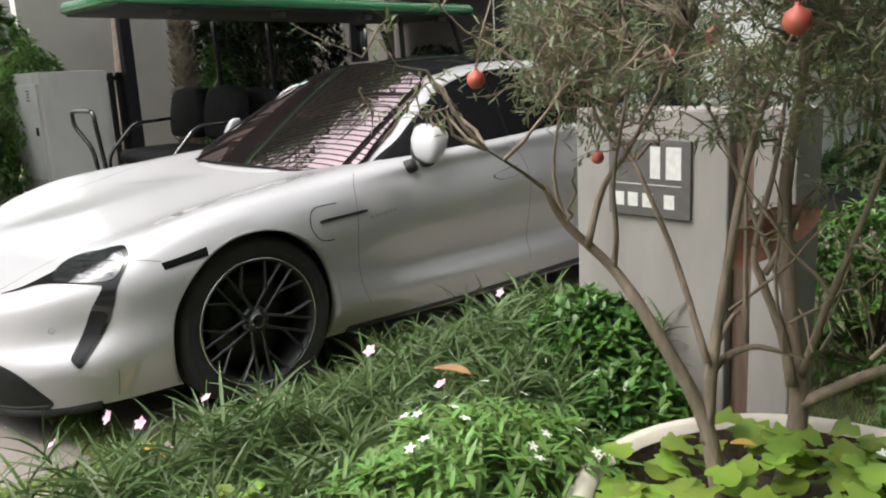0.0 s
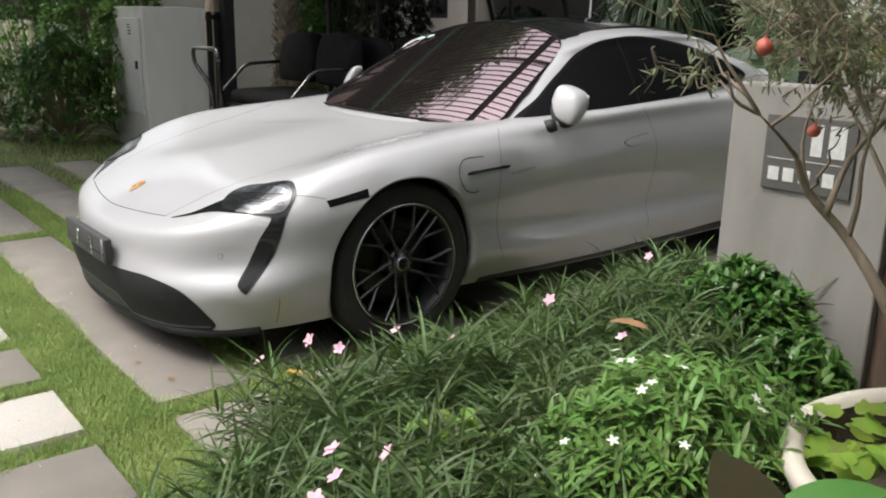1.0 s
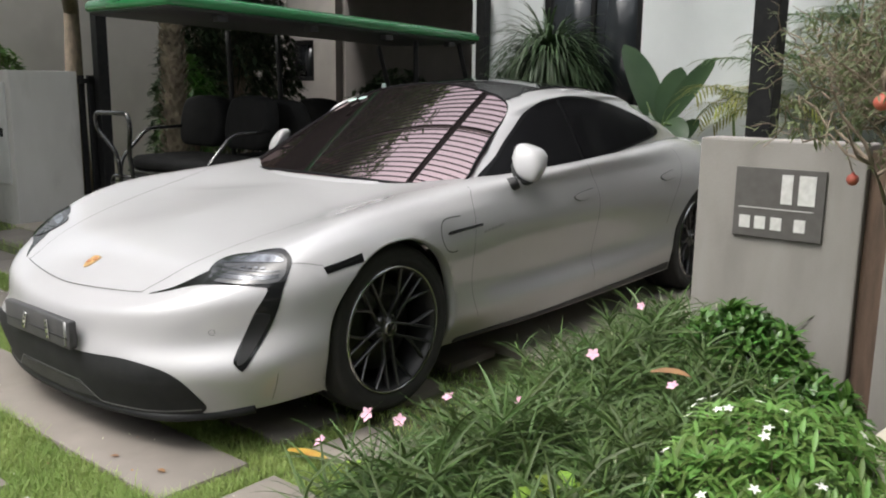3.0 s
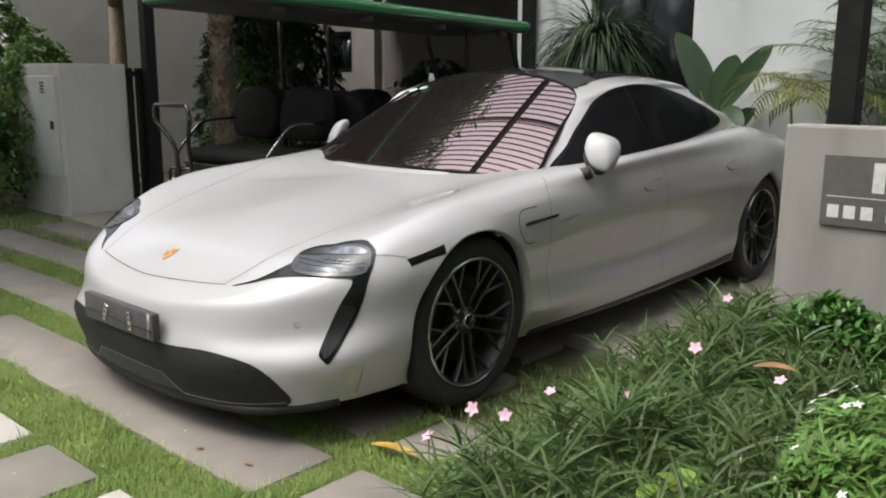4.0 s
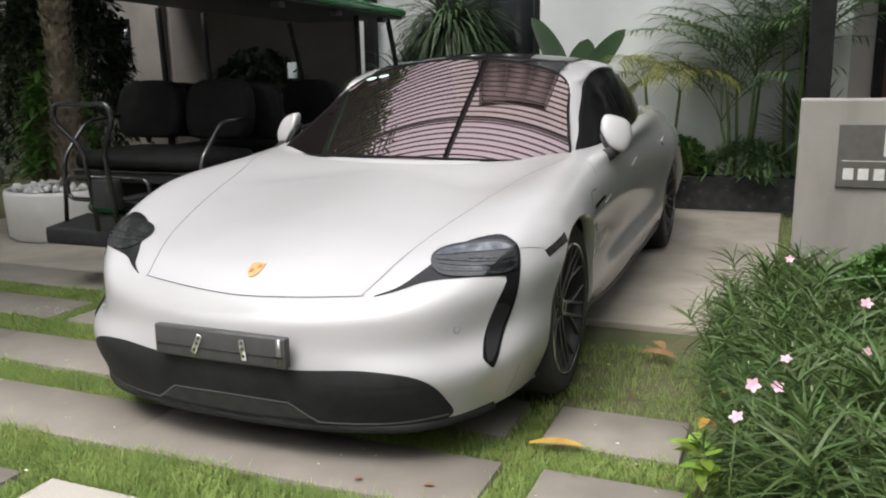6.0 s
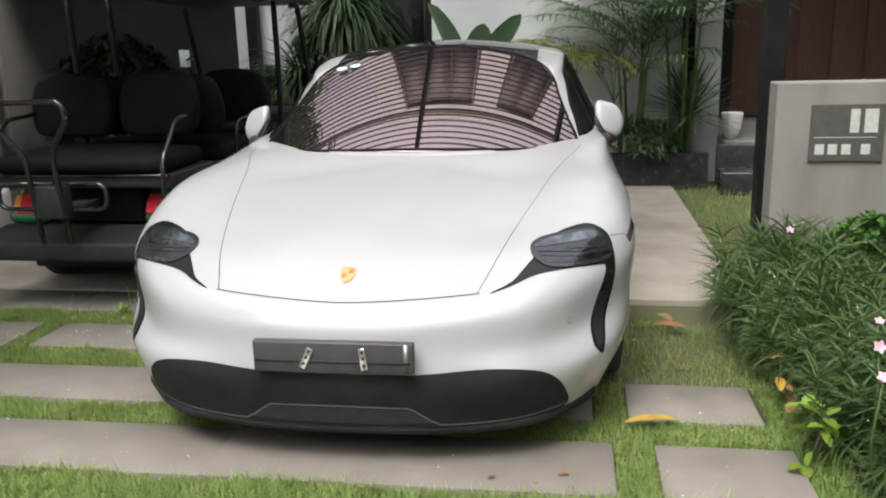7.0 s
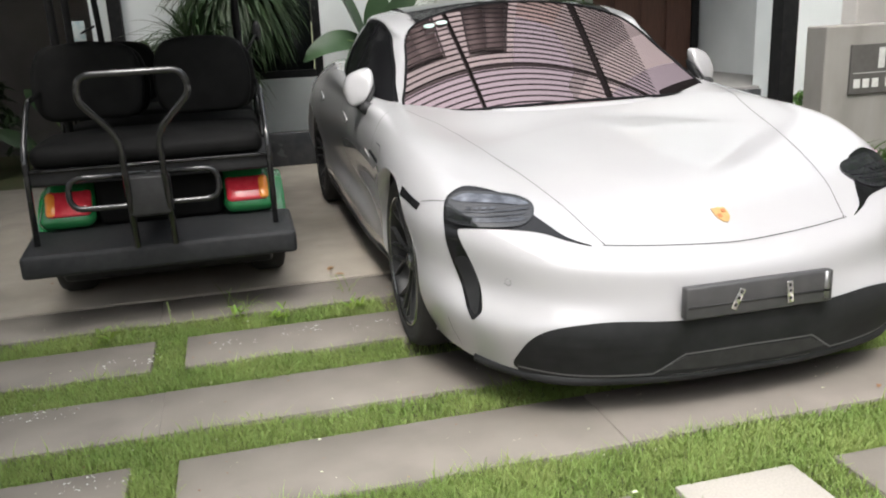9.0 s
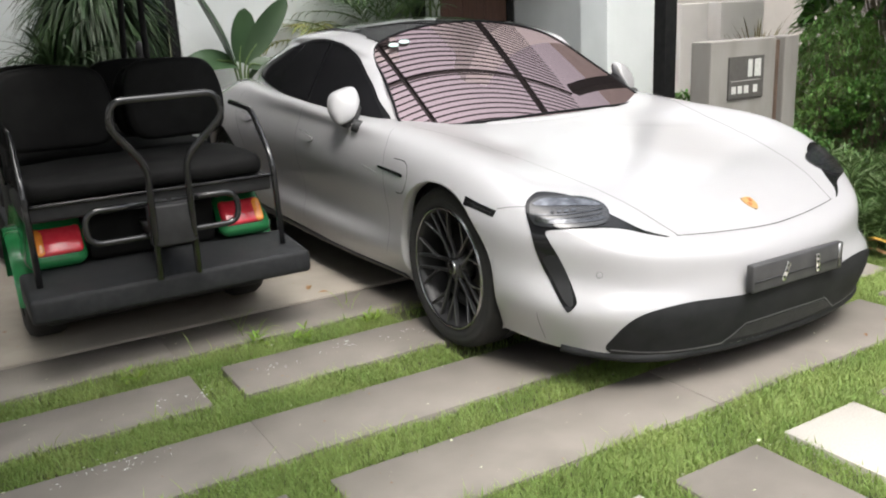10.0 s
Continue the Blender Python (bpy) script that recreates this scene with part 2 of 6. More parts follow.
# ---- the white sports sedan; its front axle stands over the origin, its nose points along -y ----
# each line runs round the half body from the nose's middle along the flank to the tail's middle
LINES = [
    # lower lip and sill first, the hood's middle last
    [(0, -0.93, 0.14), (0.3, -0.915, 0.14), (0.6, -0.83, 0.145), (0.78, -0.66, 0.155), (0.87, -0.42, 0.17), (0.89, 0, 0.18), (0.87, 0.42, 0.18), (0.9, 1, 0.18), (0.9, 1.7, 0.18), (0.9, 2.4, 0.19), (0.89, 2.9, 0.2), (0.87, 3.4, 0.23), (0.73, 3.78, 0.27), (0.45, 3.9, 0.28), (0, 3.93, 0.28)],
    [(0, -0.96, 0.29), (0.3, -0.945, 0.29), (0.6, -0.878, 0.3), (0.822, -0.698, 0.315), (0.935, -0.425, 0.325), (0.95, 0, 0.31), (0.932, 0.42, 0.305), (0.926, 1, 0.318), (0.926, 1.7, 0.318), (0.93, 2.4, 0.325), (0.955, 2.9, 0.33), (0.92, 3.4, 0.36), (0.79, 3.8, 0.38), (0.5, 3.95, 0.4), (0, 3.99, 0.4)],
    [(0, -0.95, 0.4), (0.3, -0.925, 0.405), (0.6, -0.832, 0.405), (0.8, -0.64, 0.425), (0.935, -0.41, 0.47), (0.98, 0, 0.5), (0.935, 0.42, 0.47), (0.893, 1, 0.425), (0.89, 1.7, 0.425), (0.93, 2.4, 0.46), (0.975, 2.9, 0.5), (0.95, 3.4, 0.53), (0.82, 3.8, 0.56), (0.52, 3.96, 0.58), (0, 4, 0.58)],
    [(0, -0.918, 0.5), (0.3, -0.898, 0.505), (0.6, -0.806, 0.53), (0.825, -0.6, 0.58), (0.945, -0.37, 0.62), (0.985, 0, 0.65), (0.955, 0.42, 0.66), (0.938, 1, 0.665), (0.936, 1.7, 0.685), (0.957, 2.4, 0.7), (0.975, 2.9, 0.71), (0.905, 3.4, 0.72), (0.83, 3.78, 0.74), (0.5, 3.93, 0.76), (0, 3.98, 0.77)],
    [(0, -0.8, 0.578), (0.29, -0.775, 0.582), (0.58, -0.68, 0.612), (0.8, -0.49, 0.69), (0.885, -0.28, 0.75), (0.925, 0, 0.785), (0.92, 0.42, 0.8), (0.915, 1, 0.82), (0.912, 1.7, 0.85), (0.914, 2.4, 0.862), (0.915, 2.9, 0.872), (0.825, 3.4, 0.872), (0.74, 3.75, 0.86), (0.44, 3.88, 0.85), (0, 3.93, 0.85)],
    [(0, -0.68, 0.64), (0.27, -0.655, 0.642), (0.53, -0.57, 0.665), (0.72, -0.38, 0.735), (0.785, -0.2, 0.79), (0.805, 0, 0.828), (0.81, 0.42, 0.865), (0.865, 1, 0.905), (0.862, 1.7, 0.945), (0.825, 2.4, 0.972), (0.755, 2.9, 0.992), (0.61, 3.4, 0.972), (0.5, 3.7, 0.935), (0.32, 3.82, 0.9), (0, 3.86, 0.9)],
    [(0, -0.5, 0.7), (0.16, -0.48, 0.702), (0.32, -0.38, 0.715), (0.43, -0.18, 0.75), (0.48, 0, 0.78), (0.5, 0.15, 0.8), (0.52, 0.48, 0.858), (0.5, 1, 0.91), (0.5, 1.7, 0.93), (0.5, 2.4, 0.95), (0.48, 2.9, 0.96), (0.42, 3.3, 0.955), (0.34, 3.55, 0.94), (0.2, 3.66, 0.93), (0, 3.7, 0.93)],
    [(0, -0.3, 0.745), (0, -0.25, 0.753), (0, -0.12, 0.772), (0, 0.03, 0.793), (0, 0.18, 0.813), (0, 0.3, 0.83), (0, 0.5, 0.862), (0, 1, 0.91), (0, 1.7, 0.93), (0, 2.4, 0.95), (0, 2.9, 0.96), (0, 3.2, 0.955), (0, 3.4, 0.95), (0, 3.5, 0.945), (0, 3.55, 0.94)],
]
CABIN = [
    [(0, 0.36, 0.83), (0.455, 0.43, 0.835), (0.792, 0.66, 0.85), (0.865, 1.2, 0.9), (0.858, 1.8, 0.935), (0.785, 2.4, 0.96), (0.672, 2.9, 0.975), (0.535, 3.36, 0.962), (0, 3.52, 0.945)],
    [(0, 0.68, 1.005), (0.418, 0.74, 1), (0.704, 0.91, 1.003), (0.78, 1.3, 1.056), (0.784, 1.8, 1.085), (0.723, 2.35, 1.106), (0.628, 2.8, 1.1), (0.48, 3.16, 1.062), (0, 3.3, 1.048)],
    [(0, 0.98, 1.163), (0.372, 1.02, 1.156), (0.65, 1.09, 1.143), (0.705, 1.42, 1.2), (0.706, 1.85, 1.224), (0.639, 2.3, 1.220), (0.556, 2.65, 1.182), (0.425, 2.95, 1.136), (0, 3.05, 1.14)],
    [(0, 1.21, 1.27), (0.323, 1.22, 1.258), (0.568, 1.245, 1.236), (0.603, 1.5, 1.282), (0.602, 1.85, 1.298), (0.563, 2.2, 1.284), (0.494, 2.5, 1.248), (0.365, 2.7, 1.222), (0, 2.8, 1.228)],
    [(0, 1.4, 1.335), (0, 1.46, 1.341), (0, 1.54, 1.346), (0, 1.68, 1.351), (0, 1.85, 1.353), (0, 2.05, 1.345), (0, 2.25, 1.328), (0, 2.4, 1.31), (0, 2.5, 1.296)],
]


def flip(p):
    return (-p[0], p[1], p[2])


def spline_grid(lines, ns, nj):
    """A smooth half surface through the lines; the ends of each line and the last line lie on the middle plane."""
    rows = []
    for ln in lines:
        ext = [flip(ln[1])] + list(ln) + [flip(ln[-2])]
        c = catmull(ext, ns)
        rows.append(c[ns:len(c) - ns])
    top = [Vector(flip(p)) for p in rows[-2]]
    cols = []
    for i in range(len(rows[0])):
        pts = [r[i] for r in rows] + [top[i]]
        c = catmull(pts, nj)
        cols.append(c[:len(c) - nj])
    return cols


def shell(lines, ns, nj):
    bm = bmesh.new()
    cols = spline_grid(lines, ns, nj)
    for s in (1, -1):
        g = [[bm.verts.new((p.x * s, p.y, p.z)) for p in c] for c in cols]
        for a, b in zip(g, g[1:]):
            for j in range(len(a) - 1):
                q = (a[j], b[j], b[j + 1], a[j + 1])
                bm.faces.new(q if s > 0 else q[::-1])
    bmesh.ops.remove_doubles(bm, verts=bm.verts, dist=0.0008)
    bmesh.ops.recalc_face_normals(bm, faces=bm.faces)
    return bm


WHEELS = [(0.0, 0.345, 0.368), (2.9, 0.345, 0.372)]


def cut_arches(bm, tree):
    """Open the wheel arches and turn their edge inwards."""
    for yc, zc, rr in WHEELS:
        inside = {v for v in bm.verts if abs(v.co.x) > 0.5 and v.co.z < 0.82 and (v.co.y - yc) ** 2 + (v.co.z - zc) ** 2 < rr * rr}
        gone = [f for f in bm.faces if all(v in inside for v in f.verts)]
        edge = {v for v in inside if any(w not in inside for e in v.link_edges for w in e.verts)}
        edge |= {v for v in inside if any(any(w not in inside for w in f.verts) for f in v.link_faces)}
        for v in edge:
            d = Vector((0, v.co.y - yc, v.co.z - zc))
            d = d.normalized() * rr
            v.co.y, v.co.z = yc + d.y, zc + d.z
            s = math.copysign(1, v.co.x)
            hit = tree.ray_cast(Vector((s * 2, v.co.y, v.co.z)), Vector((-s, 0, 0)))[0]
            if hit is not None and abs(hit.x) > 0.6:
                v.co.x = hit.x
        bmesh.ops.delete(bm, geom=gone, context="FACES")
        bmesh.ops.delete(bm, geom=[v for v in bm.verts if not v.link_faces], context="VERTS")
        rim = [e for e in bm.edges if len(e.link_faces) == 1 and all(abs(((v.co.y - yc) ** 2 + (v.co.z - zc) ** 2) ** 0.5 - rr) < 0.004 and abs(v.co.x) > 0.5 for v in e.verts)]
        r = bmesh.ops.extrude_edge_only(bm, edges=rim)
        for v in [g for g in r["geom"] if isinstance(g, bmesh.types.BMVert)]:
            v.co.x -= math.copysign(0.05, v.co.x)
    return bm


def view(axis, sign):
    """How a drawing in the side (x), front (y), top (z) or half-front (q) view lies in space, and the way one looks at it."""
    d = math.sqrt(0.5)
    if axis == "x":
        return (lambda a, b: Vector((0, a, b))), Vector((-sign, 0, 0))
    if axis == "y":
        return (lambda a, b: Vector((a, 0, b))), Vector((0, -sign, 0))
    if axis == "q":
        return (lambda a, b: Vector((sign * d * a, d * a, b))), Vector((-sign * d, d, 0))
    return (lambda a, b: Vector((a, b, 0))), Vector((0, 0, -sign))


def cover(tree, outline, axis, sign=1, proud=0.003, step=0.03, skirt=0.012, far=3.0, even=0):
    """A skin that follows the shell inside an outline drawn in one view; even > 0 makes it one smooth surface of that degree."""
    bm = bmesh.new()
    ends, way = view(axis, sign)
    bm.faces.new([bm.verts.new(ends(a, b)) for a, b in outline])
    two = [ends(1, 0), ends(0, 1)]
    for n in two:
        vals = [v.co.dot(n) for v in bm.verts]
        k = math.floor(min(vals) / step) + 1
        while k * step < max(vals):
            bmesh.ops.bisect_plane(bm, geom=bm.verts[:] + bm.edges[:] + bm.faces[:], plane_co=n * (k * step), plane_no=n, dist=1e-5)
            k += 1
    lost = []
    norms = {}
    flat = {}
    for v in bm.verts:
        flat[v] = v.co.copy()
        hit, no, _, _ = tree.ray_cast(v.co - way * far, way)
        if hit is None:
            hit, no, _, _ = tree.find_nearest(v.co + Vector((0, 0, 0)))
            lost.append(v)
        if no.dot(way) > 0:
            no = -no
        norms[v] = no
        v.co = hit + no * proud
    if even:
        vs = [v for v in bm.verts if v not in lost]
        A = np.array([(flat[v].dot(two[0]), flat[v].dot(two[1])) for v in vs])
        D = np.array([v.co.dot(way) for v in vs])
        mid, half = A.mean(0), (A.max(0) - A.min(0)) / 2
        B = (A - mid) / half
        T = np.stack([B[:, 0] ** i * B[:, 1] ** j for i in range(even + 1) for j in range(even + 1 - i)], 1)
        fitted = T @ np.linalg.lstsq(T, D, rcond=None)[0]
        for v, d1 in zip(vs, fitted):
            v.co = flat[v] + way * (float(d1) - flat[v].dot(way))
    bmesh.ops.delete(bm, geom=lost, context="VERTS")
    bm.normal_update()
    for f in bm.faces:
        if f.normal.dot(way) > 0:
            f.normal_flip()
    if skirt:
        rim = [e for e in bm.edges if len(e.link_faces) == 1]
        src = {v: norms[v] for e in rim for v in e.verts}
        for e in rim:
            e.smooth = False
        r = bmesh.ops.extrude_edge_only(bm, edges=rim)
        for v in [g for g in r["geom"] if isinstance(g, bmesh.types.BMVert)]:
            near = min(src, key=lambda w: (w.co - v.co).length_squared)
            v.co -= src[near] * skirt
    return bm


def seam(tree, pts, axis, sign=1, width=0.005, proud=0.0015, n=6, far=3.0, bm=None):
    """A thin strip along a line drawn in one view and laid on the shell."""
    bm = bm or bmesh.new()
    ends, way = view(axis, sign)
    hits = []
    for p in catmull([(a, b, 0) for a, b in pts], n):
        hit, no, _, _ = tree.ray_cast(ends(p.x, p.y) - way * far, way)
        if hit is not None:
            hits.append((hit, no if no.dot(way) < 0 else -no))
    prev = None
    for i, (h, no) in enumerate(hits):
        d = hits[min(i + 1, len(hits) - 1)][0] - hits[max(i - 1, 0)][0]
        s = d.cross(no).normalized() * width / 2
        row = (bm.verts.new(h - s + no * proud), bm.verts.new(h + s + no * proud))
        if prev:
            bm.faces.new((prev[0], prev[1], row[1], row[0]))
        prev = row
    return bm


def ring(pts, n=6):
    return [(p.x, p.y) for p in catmull([(a, b, 0) for a, b in pts], n, closed=True)]


def mirrored(pts):
    return list(pts) + [(-a, b) for a, b in reversed(pts) if abs(a) > 1e-6]


def wheel(parent, x, y, z, side, width):
    """A tyre on a rim with five pairs of forked spokes, a brake disc and a cap; side is the sign of x on which its face looks out."""
    e = new("wheel")
    e.parent = parent
    e.matrix_local = Matrix.Translation((x, y, z)) @ Matrix.Rotation(side * math.pi / 2, 4, "Y") @ Matrix.Diagonal((.964, .964, 1, 1))
    h = width / 2
    bm = lathe(bmesh.new(), [(.268, -h + .02), (.30, -h), (.335, -h + .008), (.354, -h + .035), (.358, -h + .07), (.3585, -h + .10), (.352, -h + .103), (.352, -h + .110), (.3585, -h + .113),
                             (.358, h - .07), (.354, h - .035), (.345, h - .018), (.343, h - .014), (.335, h - .008), (.312, h - .002), (.31, h - .0035), (.30, h), (.282, h - .004), (.268, h - .012)], 72)
    part("tyre", bm, RUBBER, e, "black road tyre")
    bm = lathe(bmesh.new(), [(.270, h - .016), (.262, h - .006), (.254, h - .012), (.246, h - .035), (.238, h - .07), (.235, -h + .02)], 72)
    part("rim", bm, BARREL, e, "dark grey alloy rim")
    bm = lathe(bmesh.new(), [(.2715, h - .014), (.267, h - .003), (.2625, h - .003), (.259, h - .011)], 72)
    part("rim_edge", bm, BRIGHT, e, "bright machined rim edge")

    def bar(bm, line, w0, w1):
        prev = None
        for i, p in enumerate(line):
            d = (line[min(i + 1, len(line) - 1)] - line[max(i - 1, 0)]).normalized()
            s = d.cross(Vector((0, 0, 1))).normalized() * (w0 + (w1 - w0) * i / (len(line) - 1))
            up = Vector((0, 0, .003))
            row = [bm.verts.new(q) for q in (p - s * 1.05 - Vector((0, 0, .014)), p - s, p - s * .55 + up, p + s * .55 + up, p + s, p + s * 1.05 - Vector((0, 0, .014)))]
            if prev:
                for j in range(5):
                    bm.faces.new((prev[j], row[j], row[j + 1], prev[j + 1]))
            prev = row

    for k in range(5):
        a0 = 2 * math.pi * k / 5 + (1.27 if side > 0 else .39)
        for sgn in (1, -1):
            bm = bmesh.new()
            bar(bm, catmull([(.040, sgn * .022, h - .046), (.09, sgn * .026, h - .042), (.17, sgn * .028, h - .030), (.257, sgn * .030, h - .013)], 4), .0075, .0050)
            bar(bm, catmull([(.128, sgn * .028, h - .037), (.16, sgn * .047, h - .031), (.2330, sgn * .107, h - .013)], 4), .0062, .0045)
            bmesh.ops.rotate(bm, verts=bm.verts, cent=(0, 0, 0), matrix=Matrix.Rotation(a0, 3, "Z"))
            bmesh.ops.recalc_face_normals(bm, faces=bm.faces)
            part("spoke", bm, RIM, e, "", smooth=False)
    bm = lathe(bmesh.new(), [(.0005, h - .028), (.026, h - .028), (.031, h - .033), (.034, h - .04), (.05, h - .044), (.062, h - .05), (.066, h - .10)], 32)
    part("hub", bm, RIM, e)
    bm = lathe(bmesh.new(), [(.0005, h - .0255), (.022, h - .0255), (.025, h - .028)], 24)
    part("hub_cap", bm, GLOSSBLACK, e, "black centre cap")
    bm = lathe(bmesh.new(), [(.025, h - .0265), (.029, h - .0255), (.031, h - .031)], 24)
    part("cap_ring", bm, BRIGHT, e)
    for k in range(5):
        bm = lathe(bmesh.new(), [(.0005, h - .040), (.007, h - .040), (.008, h - .05)], 8, Matrix.Translation((.047 * math.cos(k * 1.2566), .047 * math.sin(k * 1.2566), 0)))
        part("wheel_bolt", bm, TRIM, e)
    bm = lathe(bmesh.new(), [(.08, h - .10), (.18, h - .10), (.19, h - .11), (.19, h - .13), (.08, h - .13)], 48)
    part("brake_disc", bm, DISC, e, "grey steel brake disc")
    bm = bmesh.new()
    tube(bm, [Vector((.165 * math.cos(t), .165 * math.sin(t), h - .115)) for t in [2.4 + .12 * i for i in range(9)]], .036, 8)
    part("brake_caliper", bm, TRIM, e, "black brake caliper")
    return e


def mirror_unit(car, s):
    """An outside mirror: a white cap, tall at its inner side and low at its outer, over a black base and foot."""

    def shaped(x, y, z, k=1.0):
        x = math.copysign(abs(x) ** .48, x)
        z = math.copysign(abs(z) ** .50, z)
        low = max(0, -z) ** 1.1
        y = math.copysign(abs(y) ** .62, y)
        out = x * (1 - .22 * max(0, z) - .25 * low) if x > 0 else x * (1 - .62 * low)
        deep = (.044 * y if y < 0 else .046 * y) * (1 - .35 * low)
        return Vector((s * (.918 + .072 * k * out), .900 + deep + .066 * (z + 1) * .5 + .018 * x, .957 + .077 * k * z - .022 * x))

    def pebble(k, drop):
        bm = bmesh.new()
        bmesh.ops.create_uvsphere(bm, u_segments=28, v_segments=18, radius=1)
        for v in bm.verts:
            v.co = shaped(*v.co, k) + Vector((-s * drop * .6, 0, -drop))
        return bm

    foot = bmesh.new()
    tube(foot, catmull([(s * .80, .845, .848), (s * .862, .822, .848), (s * .918, .850, .872)], 4), [.030, .033, .035, .036, .036, .035, .034, .032, .030], 12)
    part("mirror_foot", foot, TRIM, car, "black mirror foot")
    cap = part("mirror_cap", pebble(1.0, 0.0), PAINT, car, "white painted mirror cap")
    part("mirror_base", pebble(.74, .037), TRIM, cap, "black lower mirror housing")
    bm = bmesh.new()
    bmesh.ops.create_circle(bm, cap_ends=True, segments=24, radius=.66)
    for v in bm.verts:
        v.co = shaped(v.co.x, 1.02, v.co.y)
    part("mirror_glass", bm, CHROME, cap, "silvered mirror glass")


def build_car():
    car = thing("sports_sedan", "pearl white low electric sports sedan parked on the slabs", "car")
    bm = shell(LINES, 16, 9)
    full = BVHTree.FromBMesh(bm)
    cut_arches(bm, full)
    part("body", bm, PAINT, car, "glossy pearl white bodywork")
    bm = shell(CABIN, 26, 22)
    cabin = BVHTree.FromBMesh(bm)
    cabin_bm = bm
    fb = shell(CABIN, 40, 30)
    fine = BVHTree.FromBMesh(fb)
    fb.free()
    # wells and floor
    for yc, zc, rr in WHEELS:
        for s in (1, -1):
            bm = bmesh.new()
            rows = []
            for i in range(25):
                a = -.35 + (math.pi + .7) * i / 24
                y, z = yc + (rr + .004) * math.cos(a), zc + (rr + .004) * math.sin(a)
                rows.append([bm.verts.new((s * x, y, z)) for x in (.88, .74, .60)])
            for a, b in zip(rows, rows[1:]):
                bm.faces.new((a[0], a[1], b[1], b[0]))
                bm.faces.new((a[1], a[2], b[2], b[1]))
            bm.faces.new([r[2] for r in rows])
            part("wheel_well", bm, RUBBER, car, "black wheel arch liner")
            pts = []
            for i in range(41):
                a = -.42 + (math.pi + .84) * i / 40
                y, z = yc + (rr + .006) * math.cos(a), zc + (rr + .006) * math.sin(a)
                hit = full.ray_cast(Vector((s * 2, y, z)), Vector((-s, 0, 0)))[0]
                if hit is not None and z > .2 and abs(hit.x) > .6:
                    pts.append(Vector((hit.x - s * .004, y, z)))
            part("arch_lip", tube(bmesh.new(), pts, .005, 8), PAINT, car)
    part("underbody", boxed(-.66, .66, -.66, 3.6, .165, .19, .01), TRIM, car)
    # glazing
    ws = mirrored([(0, .425), (.25, .44), (.50, .492), (.68, .575), (.76, .648), (.724, .785), (.676, .958), (.648, 1.10), (.622, 1.17), (.565, 1.232), (.45, 1.268), (.25, 1.290), (0, 1.298)])
    screen = cover(cabin, ring(ws, 4), "z", 1, .006, .03, .03, even=2)
    pane = BVHTree.FromBMesh(screen)
    edge = []
    for x, y in ring(ws, 6):
        hit = pane.ray_cast(Vector((x * .994, .9 + (y - .9) * .994, 3)), Vector((0, 0, -1)))[0]
        if hit is not None:
            edge.append(hit)
    part("windscreen", screen, SCREEN, car, "tinted windscreen mirroring the slats overhead")
    part("windscreen_seal", tube(bmesh.new(), edge + edge[:1], .0065, 8, caps=False), WINTRIM, car, "thin black rubber seal")
    rf = mirrored([(0, 1.306), (.25, 1.298), (.45, 1.276), (.540, 1.250), (.548, 1.40), (.540, 1.8), (.50, 2.2), (.42, 2.5), (.33, 2.70), (.2, 2.77), (0, 2.79)])
    part("roof_glass", cover(cabin, ring(rf, 4), "z", 1, .006, .04, .03, even=4), GLASS, car, "black panoramic roof glass")
    rw = mirrored([(0, 2.83), (.2, 2.81), (.32, 2.75), (.40, 2.92), (.42, 3.15), (.37, 3.30), (.2, 3.38), (0, 3.40)])
    part("rear_window", cover(cabin, ring(rw, 4), "z", 1, .006, .04, .03, even=2), GLASS, car)
    for s in (1, -1):
        side = [(.695, .866), (.95, .884), (1.2, .907), (1.46, .924), (1.85, .950), (2.25, .983), (2.58, 1.011), (2.70, 1.026), (2.74, 1.046), (2.69, 1.073), (2.56, 1.114), (2.4, 1.156), (2.2, 1.201), (2.0, 1.233), (1.80, 1.256), (1.62, 1.262), (1.47, 1.249), (1.36, 1.231), (1.26, 1.198), (1.16, 1.147), (1.04, 1.067), (.90, .975)]
        part("window_trim", cover(fine, ring(side, 5), "x", s, .004, .03), WINTRIM, car, "black window surround")
        front = [(.735, .877), (1.0, .899), (1.5, .936), (1.50, 1.1), (1.49, 1.240), (1.37, 1.222), (1.27, 1.190), (1.17, 1.138), (1.05, 1.058), (.91, .970)]
        rear = [(1.53, .939), (1.85, .961), (2.25, .994), (2.57, 1.021), (2.68, 1.034), (2.715, 1.047), (2.67, 1.066), (2.54, 1.107), (2.38, 1.148), (2.19, 1.191), (1.99, 1.222), (1.80, 1.245), (1.62, 1.251), (1.52, 1.245), (1.53, 1.1)]
        for o in (front, rear):
            pts = []
            for a, b in zip(o, o[1:] + o[:1]):
                pts += [(a[0] + (b[0] - a[0]) * k / 3, a[1] + (b[1] - a[1]) * k / 3) for k in range(3)]
            part("side_window", cover(fine, pts, "x", s, .007, .03, skirt=.012), SIDEGLASS, car, "dark tinted side glass")
        # headlight with the air slot below it
        o = [(-.225, .560), (-.138, .584), (-.048, .622), (.018, .652), (.062, .671), (.145, .698), (.235, .716), (.268, .706), (.284, .68), (.272, .637), (.256, .595), (.24, .533), (.21, .46),
             (.161, .377), (.128, .330), (.116, .322), (.100, .336), (.088, .352), (.092, .372), (.118, .43), (.156, .512), (.193, .572), (.203, .594), (.19, .603), (.1, .608), (.006, .605), (-.07, .595), (-.147, .576)]
